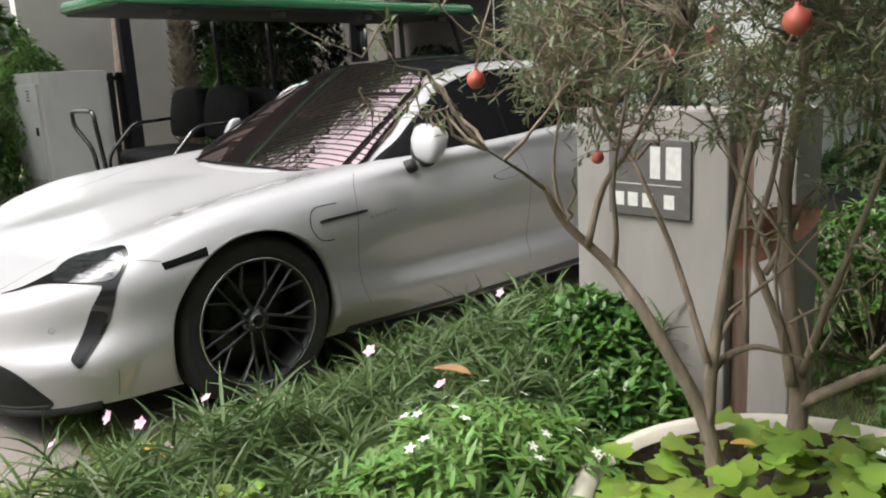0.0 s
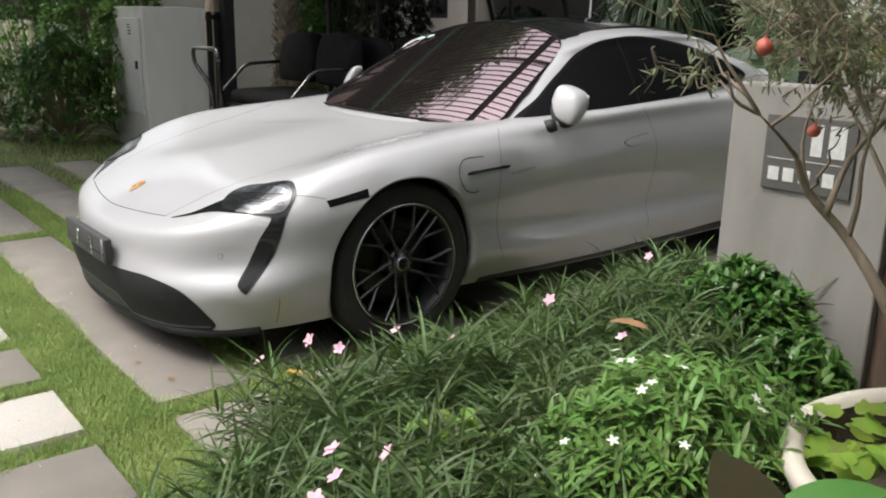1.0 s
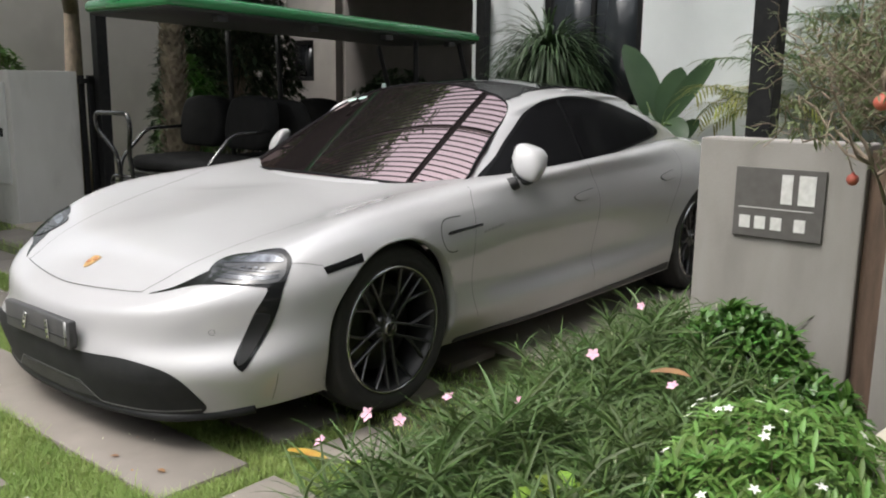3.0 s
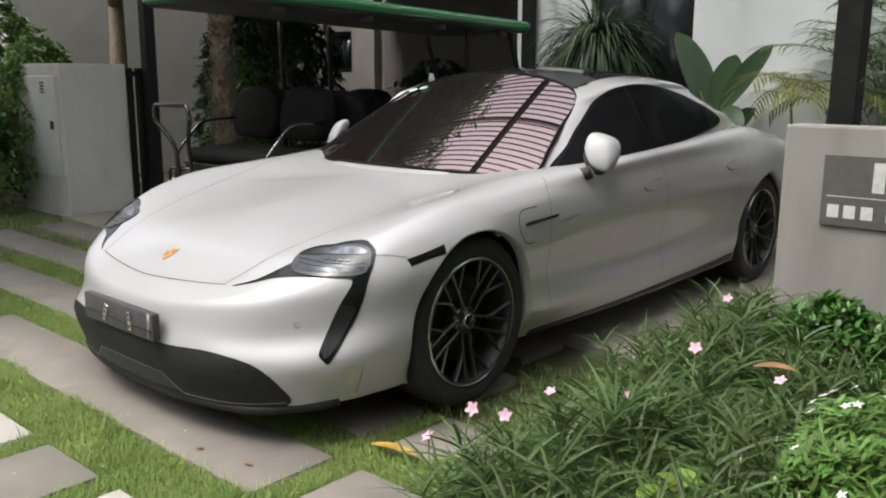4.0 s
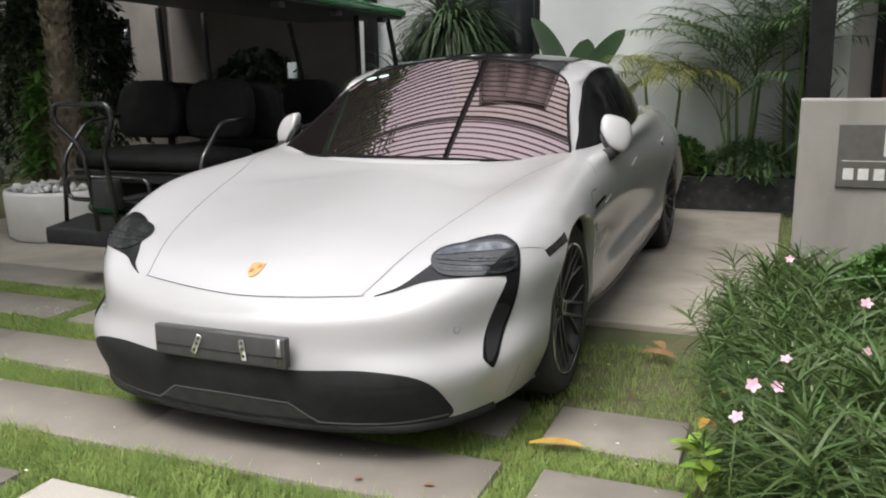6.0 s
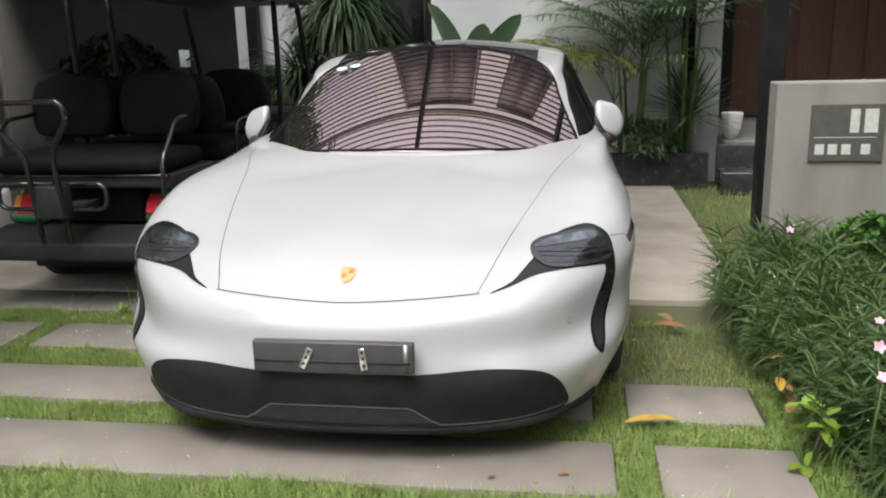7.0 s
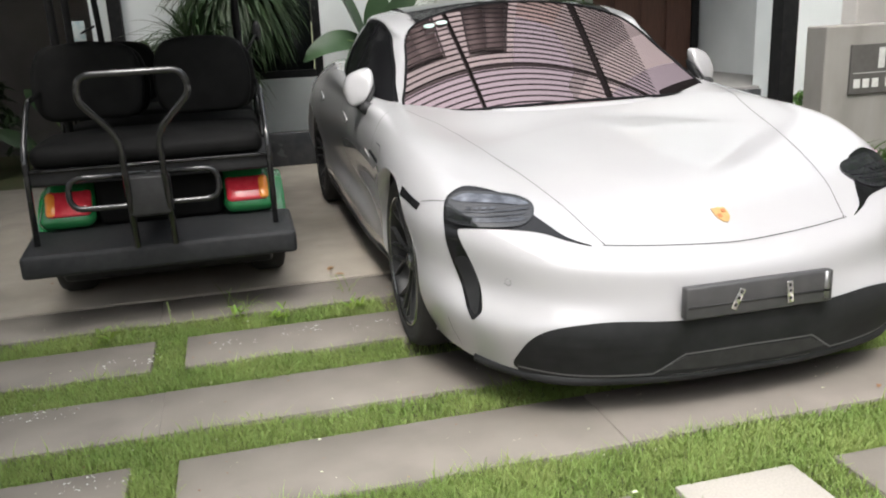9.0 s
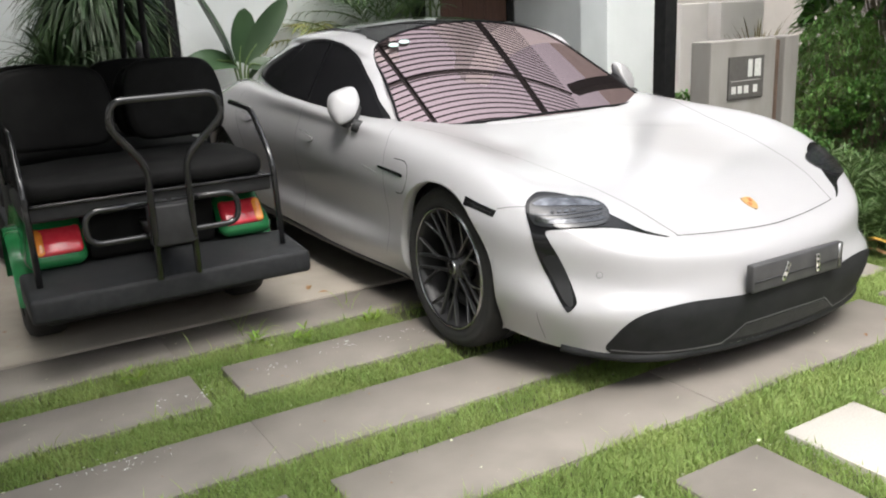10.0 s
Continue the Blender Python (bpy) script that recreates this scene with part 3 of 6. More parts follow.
        lamp = part("headlight", cover(full, ring(o, 3), "q", s, .003, .02), GLOSSBLACK, car, "black headlight housing running down into an air slot")
        o = [(-.006, .648), (.03, .669), (.105, .688), (.22, .702), (.262, .690), (.266, .664), (.258, .636), (.213, .613), (.025, .611), (-.012, .625)]
        part("lens", cover(full, ring(o, 4), "q", s, .007, .02), LENSGREY, lamp, "smoked clear headlight lens")
        for za, zb in ((.6455, .6485), (.6345, .6370), (.6265, .6285)):
            part("light_blade", cover(full, [(.012, za + .004), (.06, za + .001), (.13, za), (.22, za + .001), (.245, za + .003), (.245, zb + .003), (.22, zb + .001), (.13, zb), (.06, zb + .001), (.012, zb + .004)], "q", s, .0088, .02, .002), LAMPIN, lamp)
        # pale strip that paints the sky's reflection on the lens's upper half
        o = [(.020, .660), (.055, .672), (.12, .685), (.21, .695), (.245, .688), (.246, .677), (.12, .669), (.045, .660)]
        part("upper_reflector", cover(full, ring(o, 4), "q", s, .0085, .02, .002), LAMPTOP, lamp, "pale band standing in for sky mirrored in the lens")
        for k in range(4):
            u = .105 + .024 * k
            part("light_module", cover(full, [(u, .6525), (u + .016, .6530), (u + .016, .6600), (u, .6590)], "q", s, .0095, .01, .003), LAMPIN, lamp, "small square light module")
        o = [(.02, .622), (.2, .624), (.24, .636), (.2, .634), (.02, .631)]
        part("lower_strip", cover(full, ring(o, 4), "q", s, .0085, .02, .002), LAMPIN, lamp)
        o = [(.100, .352), (.118, .345), (.153, .385), (.190, .45), (.212, .50), (.176, .515), (.152, .50), (.118, .42)]
        part("air_duct", cover(full, ring(o, 4), "q", s, .005, .02, .003), INTAKE, lamp, "matt dark air slot")
        # flank details
        o = [(-.372, .656), (-.30, .670), (-.205, .690), (-.205, .658), (-.29, .647), (-.366, .632)]
        marker = part("side_marker", cover(full, o, "x", s, .002, .03), GLOSSBLACK, car, "black side marker lamp")
        part("marker_strip", cover(full, [(-.358, .648), (-.225, .674), (-.225, .668), (-.356, .643)], "x", s, .0035, .03, .002), LAMPIN, marker)
        o = [(.295, .697), (.31, .708), (.42, .712), (.53, .716), (.545, .711), (.53, .705), (.42, .700), (.31, .694)]
        part("fender_vent", cover(full, ring(o, 3), "x", s, .005, .03), GLOSSBLACK, car, "black fender vent strip")
        bm = seam(full, [(.395, .763), (.32, .763), (.275, .755), (.25, .725), (.25, .68), (.28, .635), (.32, .62), (.36, .62)], "x", s, .0045)
        part("charge_flap_seam", bm, GAP, car)
        for k in range(6):
            part("badge_stroke", cover(full, [(.56 + .026 * k, .672 + .003 * k), (.575 + .026 * k, .672 + .003 * k), (.579 + .026 * k, .684 + .003 * k), (.564 + .026 * k, .684 + .003 * k)], "x", s, .002, .05, .002), BADGE, car)
        part("door_seam", seam(full, [(.55, .868), (.51, .82), (.495, .74), (.488, .62), (.492, .5), (.51, .38), (.55, .29)], "x", s, .0022), GAP, car)
        part("door_seam", seam(full, [(1.49, .92), (1.545, .84), (1.585, .74), (1.60, .6), (1.60, .42), (1.58, .29)], "x", s, .0022), GAP, car)
        part("door_seam", seam(full, [(2.56, .95), (2.60, .88), (2.56, .79), (2.49, .70), (2.44, .6), (2.42, .5)], "x", s, .0022), GAP, car)
        part("fender_seam", seam(full, [(-.463, .676), (-.42, .672), (-.37, .662)], "x", s, .0022), GAP, car)
        part("bumper_seam", seam(full, [(-.56, .30), (-.555, .25), (-.553, .19)], "x", s, .0022), GAP, car)
        for y0, z0 in ((1.335, .762), (2.295, .798)):
            o = [(y0, z0 - .005), (y0 + .06, z0 + .014), (y0 + .17, z0 + .026), (y0 + .195, z0 + .012), (y0 + .18, z0 - .014), (y0 + .06, z0 - .026)]
            h = part("door_handle", cover(full, ring(o, 4), "x", s, .007, .03, .010), PAINT, car, "white flush door handle")
            part("handle_recess", cover(full, ring([(y0 - .004 + (a - y0) * 1.04, z0 + (b - z0) * 1.10) for a, b in o], 4), "x", s, .0015, .03, .002), GAP, h)
        # black strip draws the shadow below the white sill
        part("sill_panel", cover(full, [(.43, .186), (1.2, .186), (2.0, .192), (2.52, .203), (2.51, .246), (2.0, .222), (1.2, .204), (.45, .204)], "x", s, .006, .06), TRIM, car, "black strip standing in for the shadow under the sill")
        mirror_unit(car, s)
    openings = [(ring(ws, 4), (0, 1)), (ring(rf, 4), (0, 1)), (ring(rw, 4), (0, 1)), (ring(side, 5), (1, 2))]

    def well_inside(o, a, b, margin=.03):
        if not (min(q[0] for q in o) < a < max(q[0] for q in o) and min(q[1] for q in o) < b < max(q[1] for q in o)):
            return False
        hit, near = False, 9.0
        for (x0, y0), (x1, y1) in zip(o, o[1:] + o[:1]):
            if (y0 > b) != (y1 > b) and a < (x1 - x0) * (b - y0) / (y1 - y0) + x0:
                hit = not hit
            d = (x1 - x0) ** 2 + (y1 - y0) ** 2
            t = max(0, min(1, ((a - x0) * (x1 - x0) + (b - y0) * (y1 - y0)) / d)) if d else 0
            near = min(near, math.hypot(a - x0 - t * (x1 - x0), b - y0 - t * (y1 - y0)))
        return hit and near > margin

    gone = []
    for f in cabin_bm.faces:
        c = f.calc_center_median()
        for o, (i, j) in openings:
            if (i == 1 and abs(c.x) < .45) or (i == 0 and c.z < .5):
                continue
            if well_inside(o, c[i], c[j]):
                gone.append(f)
                break
    bmesh.ops.delete(cabin_bm, geom=gone, context="FACES")
    bmesh.ops.delete(cabin_bm, geom=[v for v in cabin_bm.verts if not v.link_faces], context="VERTS")
    # what is left of the shell under the panes' rims lies below them
    cabin_bm.normal_update()
    sunk = []
    for v in cabin_bm.verts:
        for o, (i, j) in openings:
            if (i == 1 and abs(v.co.x) < .45) or (i == 0 and v.co.z < .5):
                continue
            if i == 0 and well_inside(o, v.co[i], v.co[j], .004):
                sunk.append(v)
                break
    for v in sunk:
        v.co -= v.normal * .022
    part("cabin_shell", cabin_bm, PAINT, car, "white roof rails and pillars")
    # nose
    part("hood_seam", seam(full, [(-.445, .560), (-.31, .552), (-.15, .545), (0, .541), (.15, .545), (.31, .552), (.445, .560)], "y", -1, .0038), GAP, car)
    for s in (1, -1):
        part("hood_seam", seam(full, [(s * .437, -.800), (s * .50, -.608), (s * .595, -.224), (s * .655, .05), (s * .70, .223), (s * .745, .36), (s * .775, .52)], "z", 1, .0026), GAP, car)
    o = mirrored([(0, .335), (.26, .335), (.44, .345), (.54, .341), (.62, .329), (.672, .308), (.705, .272), (.722, .225), (.729, .188), (.715, .166), (.69, .156), (.55, .150), (.3, .146), (0, .146)])
    grille = part("front_intake", cover(full, ring(o, 3), "y", -1, .004, .03), INTAKE, car, "dark grey lower air intake")
    part("intake_lip", seam(full, [(-.715, .178), (-.55, .162), (-.35, .156), (-.31, .165), (-.235, .216), (-.2, .221), (0, .224), (.2, .221), (.235, .216), (.31, .165), (.35, .156), (.55, .162), (.715, .178)], "y", -1, .006, .006), mat("grey_satin_trim", (.095, .095, .10), .55, 0, (.115, .115, .12), 30), grille)
    for s in (1, -1):
        for k in range(4):
            z = .195 + .034 * k
            part("intake_blade", seam(full, [(s * (.30 - .02 * k), z), (s * .48, z), (s * (.69 - .018 * k), z + .004)], "y", -1, .006, .0050), INTAKE, grille)
    part("intake_floor", cover(full, [(-.30, .166), (-.23, .210), (-.1, .215), (.1, .215), (.23, .210), (.30, .166), (.1, .158), (-.1, .158)], "y", -1, .006, .03, .003), TRIM, grille)
    bm = bmesh.new()
    tube(bm, catmull([(-.81, -.60, .160), (-.765, -.668, .152), (-.60, -.822, .138), (-.30, -.90, .133), (0, -.915, .132), (.30, -.90, .133), (.60, -.822, .138), (.765, -.668, .152), (.81, -.60, .160)], 6), .020, 8)
    part("front_lip", bm, INTAKE, car, "black front splitter lip")
    o = mirrored([(0, -.722), (.012, -.727), (.024, -.726), (.026, -.745), (.022, -.768), (.010, -.784), (0, -.788)])
    part("crest", cover(full, o, "z", 1, .004, .02, .004), GOLD, car, "small gilt shield badge")
    for a, b in ((-1, 1), (1, -1)):
        part("crest_field", cover(full, [(a * .004, -.752 - b * .002), (a * .019, -.752 - b * .002), (a * .018, -.752 - b * .017), (a * .004, -.752 - b * .017)], "z", 1, .006, .02, .002), mat("crest_red", (.42, .16, .06), .3), car)
    plate = part("plate_carrier", boxed(-.258, .258, -.992, -.960, .348, .452, .006), PLATEM, car, "empty dark plastic number plate carrier")
    part("carrier_rib", boxed(-.25, .25, -.9945, -.992, .385, .391), TRIM, plate)
    for x, a in ((-.083, 26), (.10, -6)):
        m = pose(x, -.996, .40, 0, a, 0)
        bm = box(bmesh.new(), -.011, .011, -.002, .002, -.036, .036, .001, m)
        br = part("steel_bracket", bm, CHROME, plate, "small punched steel bracket")
        for z in (-.02, .004, .024):
            bm = box(bmesh.new(), -.004, .004, -.003, -.0015, z - .005, z + .005, 0, m)
            part("bracket_slot", bm, GAP, br)
        part("tape_strip", boxed(.226, .243, -.9945, -.992, .360, .45, .0), BADGE, plate) if x > 0 else None
    for s in (1, -1):
        hit = full.ray_cast(Vector((s * .732, -2, .449)), Vector((0, 1, 0)))
        m = Matrix.Translation(hit[0]) @ hit[1].to_track_quat("Z", "Y").to_matrix().to_4x4()
        part("parking_sensor", lathe(bmesh.new(), [(.0005, .0006), (.008, .0006), (.0095, .0004), (.0105, -.002)], 16, m), PAINT, car)
        part("sensor_seam", lathe(bmesh.new(), [(.0105, .0008), (.0116, .0008)], 16, m), GAP, car)
    # stickers behind the screen
    for x, y in ((-.50, 1.16), (-.43, 1.175)):
        o = [(x + .03 * math.cos(i * math.pi / 8), y + .02 * math.sin(i * math.pi / 8)) for i in range(16)]
        part("inspection_sticker", cover(cabin, o, "z", 1, .0055, .05, .002), mat("sticker_pale_green", (.35, .55, .50), .4, 0, (.6, .7, .7), 60), car, "round pale inspection sticker")
    return car, full, cabin


CAR, BODY_TREE, CABIN_TREE = build_car()
for yy, zz, _ in WHEELS:
    for s in (1, -1):
        wheel(CAR, s * (.938 - (.1225 if yy < 1 else .15)), yy, zz, s, .245 if yy < 1 else .30)

# ---- materials of the place ----
SOIL = mat("lawn_soil", (0.072, 0.088, 0.034), 0.95, 0, (0.088, 0.080, 0.042), 7, bump=0.6, bump_scale=40, stain=(0.05, 0.075, 0.02), stain_scale=2.0)
CONC = mat("worn_concrete", (0.33, 0.295, 0.25), 0.85, 0, (0.27, 0.243, 0.21), 4, bump=0.15, bump_scale=120, stain=(0.19, 0.17, 0.145), stain_scale=1.1, stain_at=0.48)
SLAB = mat("grey_stone_slab", (0.182, 0.162, 0.141), 0.78, 0, (0.218, 0.195, 0.171), 5, bump=0.12, bump_scale=160, stain=(0.142, 0.126, 0.108), stain_scale=2.3, stain_at=0.55, spread=0.06, rough_var=0.08)
PALESLAB = mat("pale_granite_slab", (0.53, 0.495, 0.45), 0.75, 0, (0.44, 0.41, 0.37), 160, bump=0.12, bump_scale=260, stain=(0.62, 0.55, 0.475), stain_scale=3.0, spread=0.04)
# the street is out of view; its pale tone bounces light onto the bumper
ROADM = mat("street_concrete", (0.23, 0.225, 0.21), 0.85, 0, (0.28, 0.27, 0.255), 60, bump=0.4, bump_scale=260)
WALLM = mat("white_house_render", (0.72, 0.755, 0.76), 0.85, 0, (0.67, 0.705, 0.71), 2.5, bump=0.08, bump_scale=220, stain=(0.60, 0.64, 0.64), stain_scale=0.7)
PILLAR = mat("warm_grey_render", (0.278, 0.263, 0.246), 0.85, 0, (0.212, 0.199, 0.183), 5.0, bump=0.14, bump_scale=160, stain=(0.185, 0.172, 0.155), stain_scale=1.6, stretch=(1, 1, .35))
PILLARGREY = mat("shaded_grey_render", (0.60, 0.59, 0.565), 0.85, 0, (0.54, 0.53, 0.505), 3.5, bump=0.1, bump_scale=200, stain=(0.25, 0.24, 0.22), stain_scale=1.6, stretch=(1, 1, .35))
PALEGREY = mat("pale_grey_metal_paint", (0.62, 0.62, 0.61), 0.5, 0, (0.56, 0.56, 0.55), 5)
LIGHTWALL = mat("pale_beige_render", (0.76, 0.72, 0.69), 0.88, 0, (0.70, 0.66, 0.635), 2.5, bump=0.08, bump_scale=180, stain=(0.62, 0.585, 0.56), stain_scale=0.9)
# far wall and pilaster: colour lowered to stand in for missing shade
MIDWALL = mat("shade_darkened_taupe_render", (0.36, 0.335, 0.31), 0.85, 0, (0.31, 0.29, 0.27), 2.5, bump=0.08, bump_scale=180, stain=(0.26, 0.24, 0.22), stain_scale=0.9)
# darkened render: the deep shade behind the cart is put into this colour
DARKWALL = mat("taupe_render_dark_with_shade", (0.23, 0.213, 0.202), 0.85, 0, (0.19, 0.175, 0.166), 2.5, bump=0.08, bump_scale=180, stain=(0.11, 0.10, 0.095), stain_scale=0.9)
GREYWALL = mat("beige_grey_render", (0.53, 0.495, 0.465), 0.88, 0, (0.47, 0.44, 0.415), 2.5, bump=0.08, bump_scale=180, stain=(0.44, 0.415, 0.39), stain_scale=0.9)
BLACKSTEEL = mat("black_painted_steel", (0.013, 0.013, 0.014), 0.5, 0.0, (0.020, 0.020, 0.020), 20, bump=0.05, bump_scale=200, spec=0.15)
DARKSTONE = mat("black_polished_stone", (0.028, 0.03, 0.033), 0.25, 0, (0.05, 0.052, 0.055), 12, rough_var=0.08)
RUST = mat("rusty_brown_wood", (0.13, 0.085, 0.06), 0.8, 0, (0.08, 0.055, 0.04), 14, bump=0.4, bump_scale=60, stretch=(3, 3, .4))
REDWOOD = mat("red_brown_door_wood", (0.105, 0.05, 0.034), 0.5, 0, (0.075, 0.035, 0.024), 10, stretch=(6, 6, .5), bump=0.1, bump_scale=50)
PORCH = mat("grey_porch_stone", (0.15, 0.147, 0.144), 0.6, 0, (0.19, 0.184, 0.18), 8)
SIGNM = mat("dark_grey_sign", (0.085, 0.08, 0.075), 0.55, 0, (0.10, 0.095, 0.09), 30)
SIGNW = mat("sign_lettering_white", (0.62, 0.62, 0.60), 0.6, 0, (0.5, 0.5, 0.48), 40)
WINGLASS = mat("house_window_glass", (0.03, 0.034, 0.038), 0.05, spec=0.7)
CURTAIN = mat("curtained_dark_glass", (0.06, 0.052, 0.05), 0.55, 0, (0.045, 0.04, 0.038), 3, spec=0.2)
POTM = mat("weathered_cream_pot", (0.55, 0.51, 0.43), 0.75, 0, (0.46, 0.42, 0.35), 6, bump=0.15, bump_scale=90, stain=(0.30, 0.28, 0.22), stain_scale=3.0)
WHITEPOT = mat("white_glazed_pot", (0.74, 0.73, 0.71), 0.5, 0, (0.66, 0.65, 0.62), 5)
EARTH = mat("potting_earth", (0.05, 0.038, 0.026), 0.95, 0, (0.08, 0.06, 0.04), 40, bump=0.8, bump_scale=70)
PEBBLE = mat("white_pebbles", (0.75, 0.75, 0.74), 0.7, 0, (0.62, 0.62, 0.6), 30, spread=.1)


# ---- ground ----
def sheet(x0, x1, y0, y1, z, nx, ny):
    bm = bmesh.new()
    g = [[bm.verts.new((x0 + (x1 - x0) * i / nx, y0 + (y1 - y0) * j / ny, z)) for j in range(ny + 1)] for i in range(nx + 1)]
    for i in range(nx):
        for j in range(ny):
            bm.faces.new((g[i][j], g[i + 1][j], g[i + 1][j + 1], g[i][j + 1]))
    return bm


solo("ground", sheet(-300, 300, -300, 300, -.035, 6, 6), SOIL, "bare soil under thin green lawn", "ground", kind="structure")
solo("road", boxed(-60, 60, -9, -2.35, -.2, -.02), ROADM, "unseen street in front of the house, paled to bounce light", "road", kind="structure")
drive = solo("pavement", boxed(-4.9, 1.66, .985, 4.56, -.15, 0, .008), CONC, "pale worn concrete drive with damp stains", "pavement", kind="structure")


def slab_row(parent, x0, x1, y0, y1, material, z=0.0):
    bm = boxed(x0, x1, y0, y1, -.09, z + random.uniform(-.002, .002), .0015, segs=1)
    ob = part("slab", bm, material, parent)
    return ob


paving = thing("paving_slabs", "grey stone stepping slabs with grass growing between them", "paving", kind="structure")
ROWS_Y = [(.60, .945), (.06, .39), (-.50, -.16), (-1.04, -.69)]
for k, (y0, y1) in enumerate(ROWS_Y):
    cuts = [[-4.6, -3.3, -1.94, -.6, .74], [-4.6, -3.28, -1.94, None, -1.81, -.46, .87], [-4.55, -3.2, -1.87, -.53, .82, None, .95, 1.42],
            [-4.6, -3.27, -1.94, None, -1.80, -.46, .88, None, 1.02, 1.47]][k]
    for a, b in zip(cuts, cuts[1:]):
        if a is not None and b is not None:
            slab_row(paving, a, b - .001, y0, y1, SLAB)
for k in range(-8, 6):
    x0 = -.455 + .505 * k
    slab_row(paving, x0, x0 + .37, -2.25, -1.30, PALESLAB if k % 2 == 0 else SLAB)


# ---- house ----
def frame_window(name, label, x0, x1, z0, z1, y, panes=2, glass=None):
    w = thing(name, label, "window", kind="structure")
    for a, b, c, d in ((x0, x0 + .07, z0, z1), (x1 - .07, x1, z0, z1), (x0 + .07, x1 - .07, z1 - .07, z1), (x0 + .07, x1 - .07, z0, z0 + .07)):
        part("window_frame", boxed(a, b, y - .05, y + .03, c, d, .004), BLACKSTEEL, w)
    n = panes
    for i in range(n):
        a = x0 + .07 + (x1 - x0 - .14) * i / n
        b = x0 + .07 + (x1 - x0 - .14) * (i + 1) / n
        part("pane", boxed(a + .015, b - .015, y - .012, y - .004, z0 + .07, z1 - .07), glass or WINGLASS, w)
        if i:
            part("mullion", boxed(a - .02, a + .02, y - .04, y + .03, z0 + .07, z1 - .07, .003), BLACKSTEEL, w)
    return w


def wall_with_hole(name, label, material, x0, x1, y0, y1, z0, z1, hx0, hx1, hz0, hz1):
    bm = bmesh.new()
    for a, b, c, d in ((x0, hx0, z0, z1), (hx1, x1, z0, z1), (hx0, hx1, z0, hz0), (hx0, hx1, hz1, z1)):
        box(bm, a, b, y0, y1, c, d)
    return solo(name, bm, material, label, "wall", kind="structure", smooth=False)


wall_with_hole("wall_north", "white rendered house wall behind the plants", WALLM, -2.62, 2.12, 5.0, 5.2, -.1, 4.6, -1.72, -.62, .75, 2.75)
wall_with_hole("wall_north_upper", "white rendered wall of the upper storeys", WALLM, -2.62, .45, 5.0, 5.2, 4.6, 9.2, -1.95, .12, 5.3, 8.4)
wall_with_hole("wall_north_upper", "white rendered wall of the upper storeys", WALLM, .45, 2.12, 5.0, 5.2, 4.6, 9.2, .80, 1.95, 5.3, 8.4)
frame_window("window_4", "tall dark upper window", -1.95, .12, 5.3, 8.4, 5.08, 3, CURTAIN)
frame_window("window_5", "tall dark upper window beside the porch", .80, 1.95, 5.3, 8.4, 5.08, 2, CURTAIN)
frame_window("window_1", "tall black-framed window with dark glass", -1.72, -.62, .75, 2.75, 5.08, 2)
solo("wall_return", boxed(-2.62, -2.45, 5.2, 7.0, -.1, 6.2), DARKWALL, "side wall of the house with shade put into its dark colour", "wall", kind="structure", smooth=False)
solo("wall_northwest", boxed(-6.7, -2.62, 7.0, 7.2, -.1, 6.2), DARKWALL, "taupe house wall beyond the cart with shade put into its colour", "wall", kind="structure", smooth=False)
wall_with_hole("wall_far_northwest", "neighbouring wall with a small window, coloured taupe for its shade", MIDWALL, -10.5, -6.7, 7.0, 7.2, -.1, 6.2, -7.95, -7.45, 1.40, 2.05)
frame_window("window_2", "small dark window in the taupe wall", -7.95, -7.45, 1.40, 2.05, 7.08, 1)
solo("pale_pilaster", boxed(-7.15, -6.78, 6.86, 6.998, -.1, 6.2), MIDWALL, "rendered pilaster with shade put into its colour", "column", kind="structure", smooth=False)
solo("wall_west", boxed(-8.3, -8.1, 1.9, 6.998, -.1, 6.2), LIGHTWALL, "pale beige neighbouring wall", "wall", kind="structure", smooth=False)
# overhang above the view, added to keep skylight off the back wall
solo("ceiling", boxed(-6.7, -2.62, 5.0, 6.998, 2.75, 2.95), GREYWALL, "unseen overhang added to shade the wall behind the cart", "ceiling", kind="structure", smooth=False)
# porch and door
solo("porch_floor", boxed(2.12, 6.2, 4.62, 7.2, -.1, .40, .012), PORCH, "grey stone porch floor with a dark edge", "porch", kind="structure")
solo("porch_riser", boxed(2.05, 6.2, 4.585, 4.618, -.1, .37, .004), DARKSTONE, "black polished stone riser below the porch", "riser", kind="structure")
solo("porch_step", boxed(2.05, 3.8, 4.22, 4.58, -.1, .17, .01), DARKSTONE, "black polished stone step before the porch", "step", kind="structure")
solo("wall_porch_left", boxed(2.0, 2.12, 5.2, 7.0, -.1, 9.2), WALLM, "white inner wall of the porch", "wall", kind="structure", smooth=False)
solo("wall_porch_right", boxed(4.5, 4.66, 4.75, 7.0, .40, 9.2), WALLM, "white side wall of the porch", "wall", kind="structure", smooth=False)
solo("pilaster", boxed(3.82, 4.66, 4.30, 4.75, -.1, 9.2, .01), WALLM, "white rendered porch column", "column", kind="structure", smooth=False)
# back wall takes a greyer render than its neighbours, painting in porch shade
solo("wall_porch_back", boxed(2.0, 4.66, 7.0, 7.2, .40, 9.2), GREYWALL, "wall beside the front door, greyed to stand in for shade", "wall", kind="structure", smooth=False)
door = thing("door_1", "closed red brown wooden front door", "door", kind="structure")
part("door_leaf", boxed(2.55, 4.35, 6.93, 6.99, .41, 2.75, .006), REDWOOD, door)
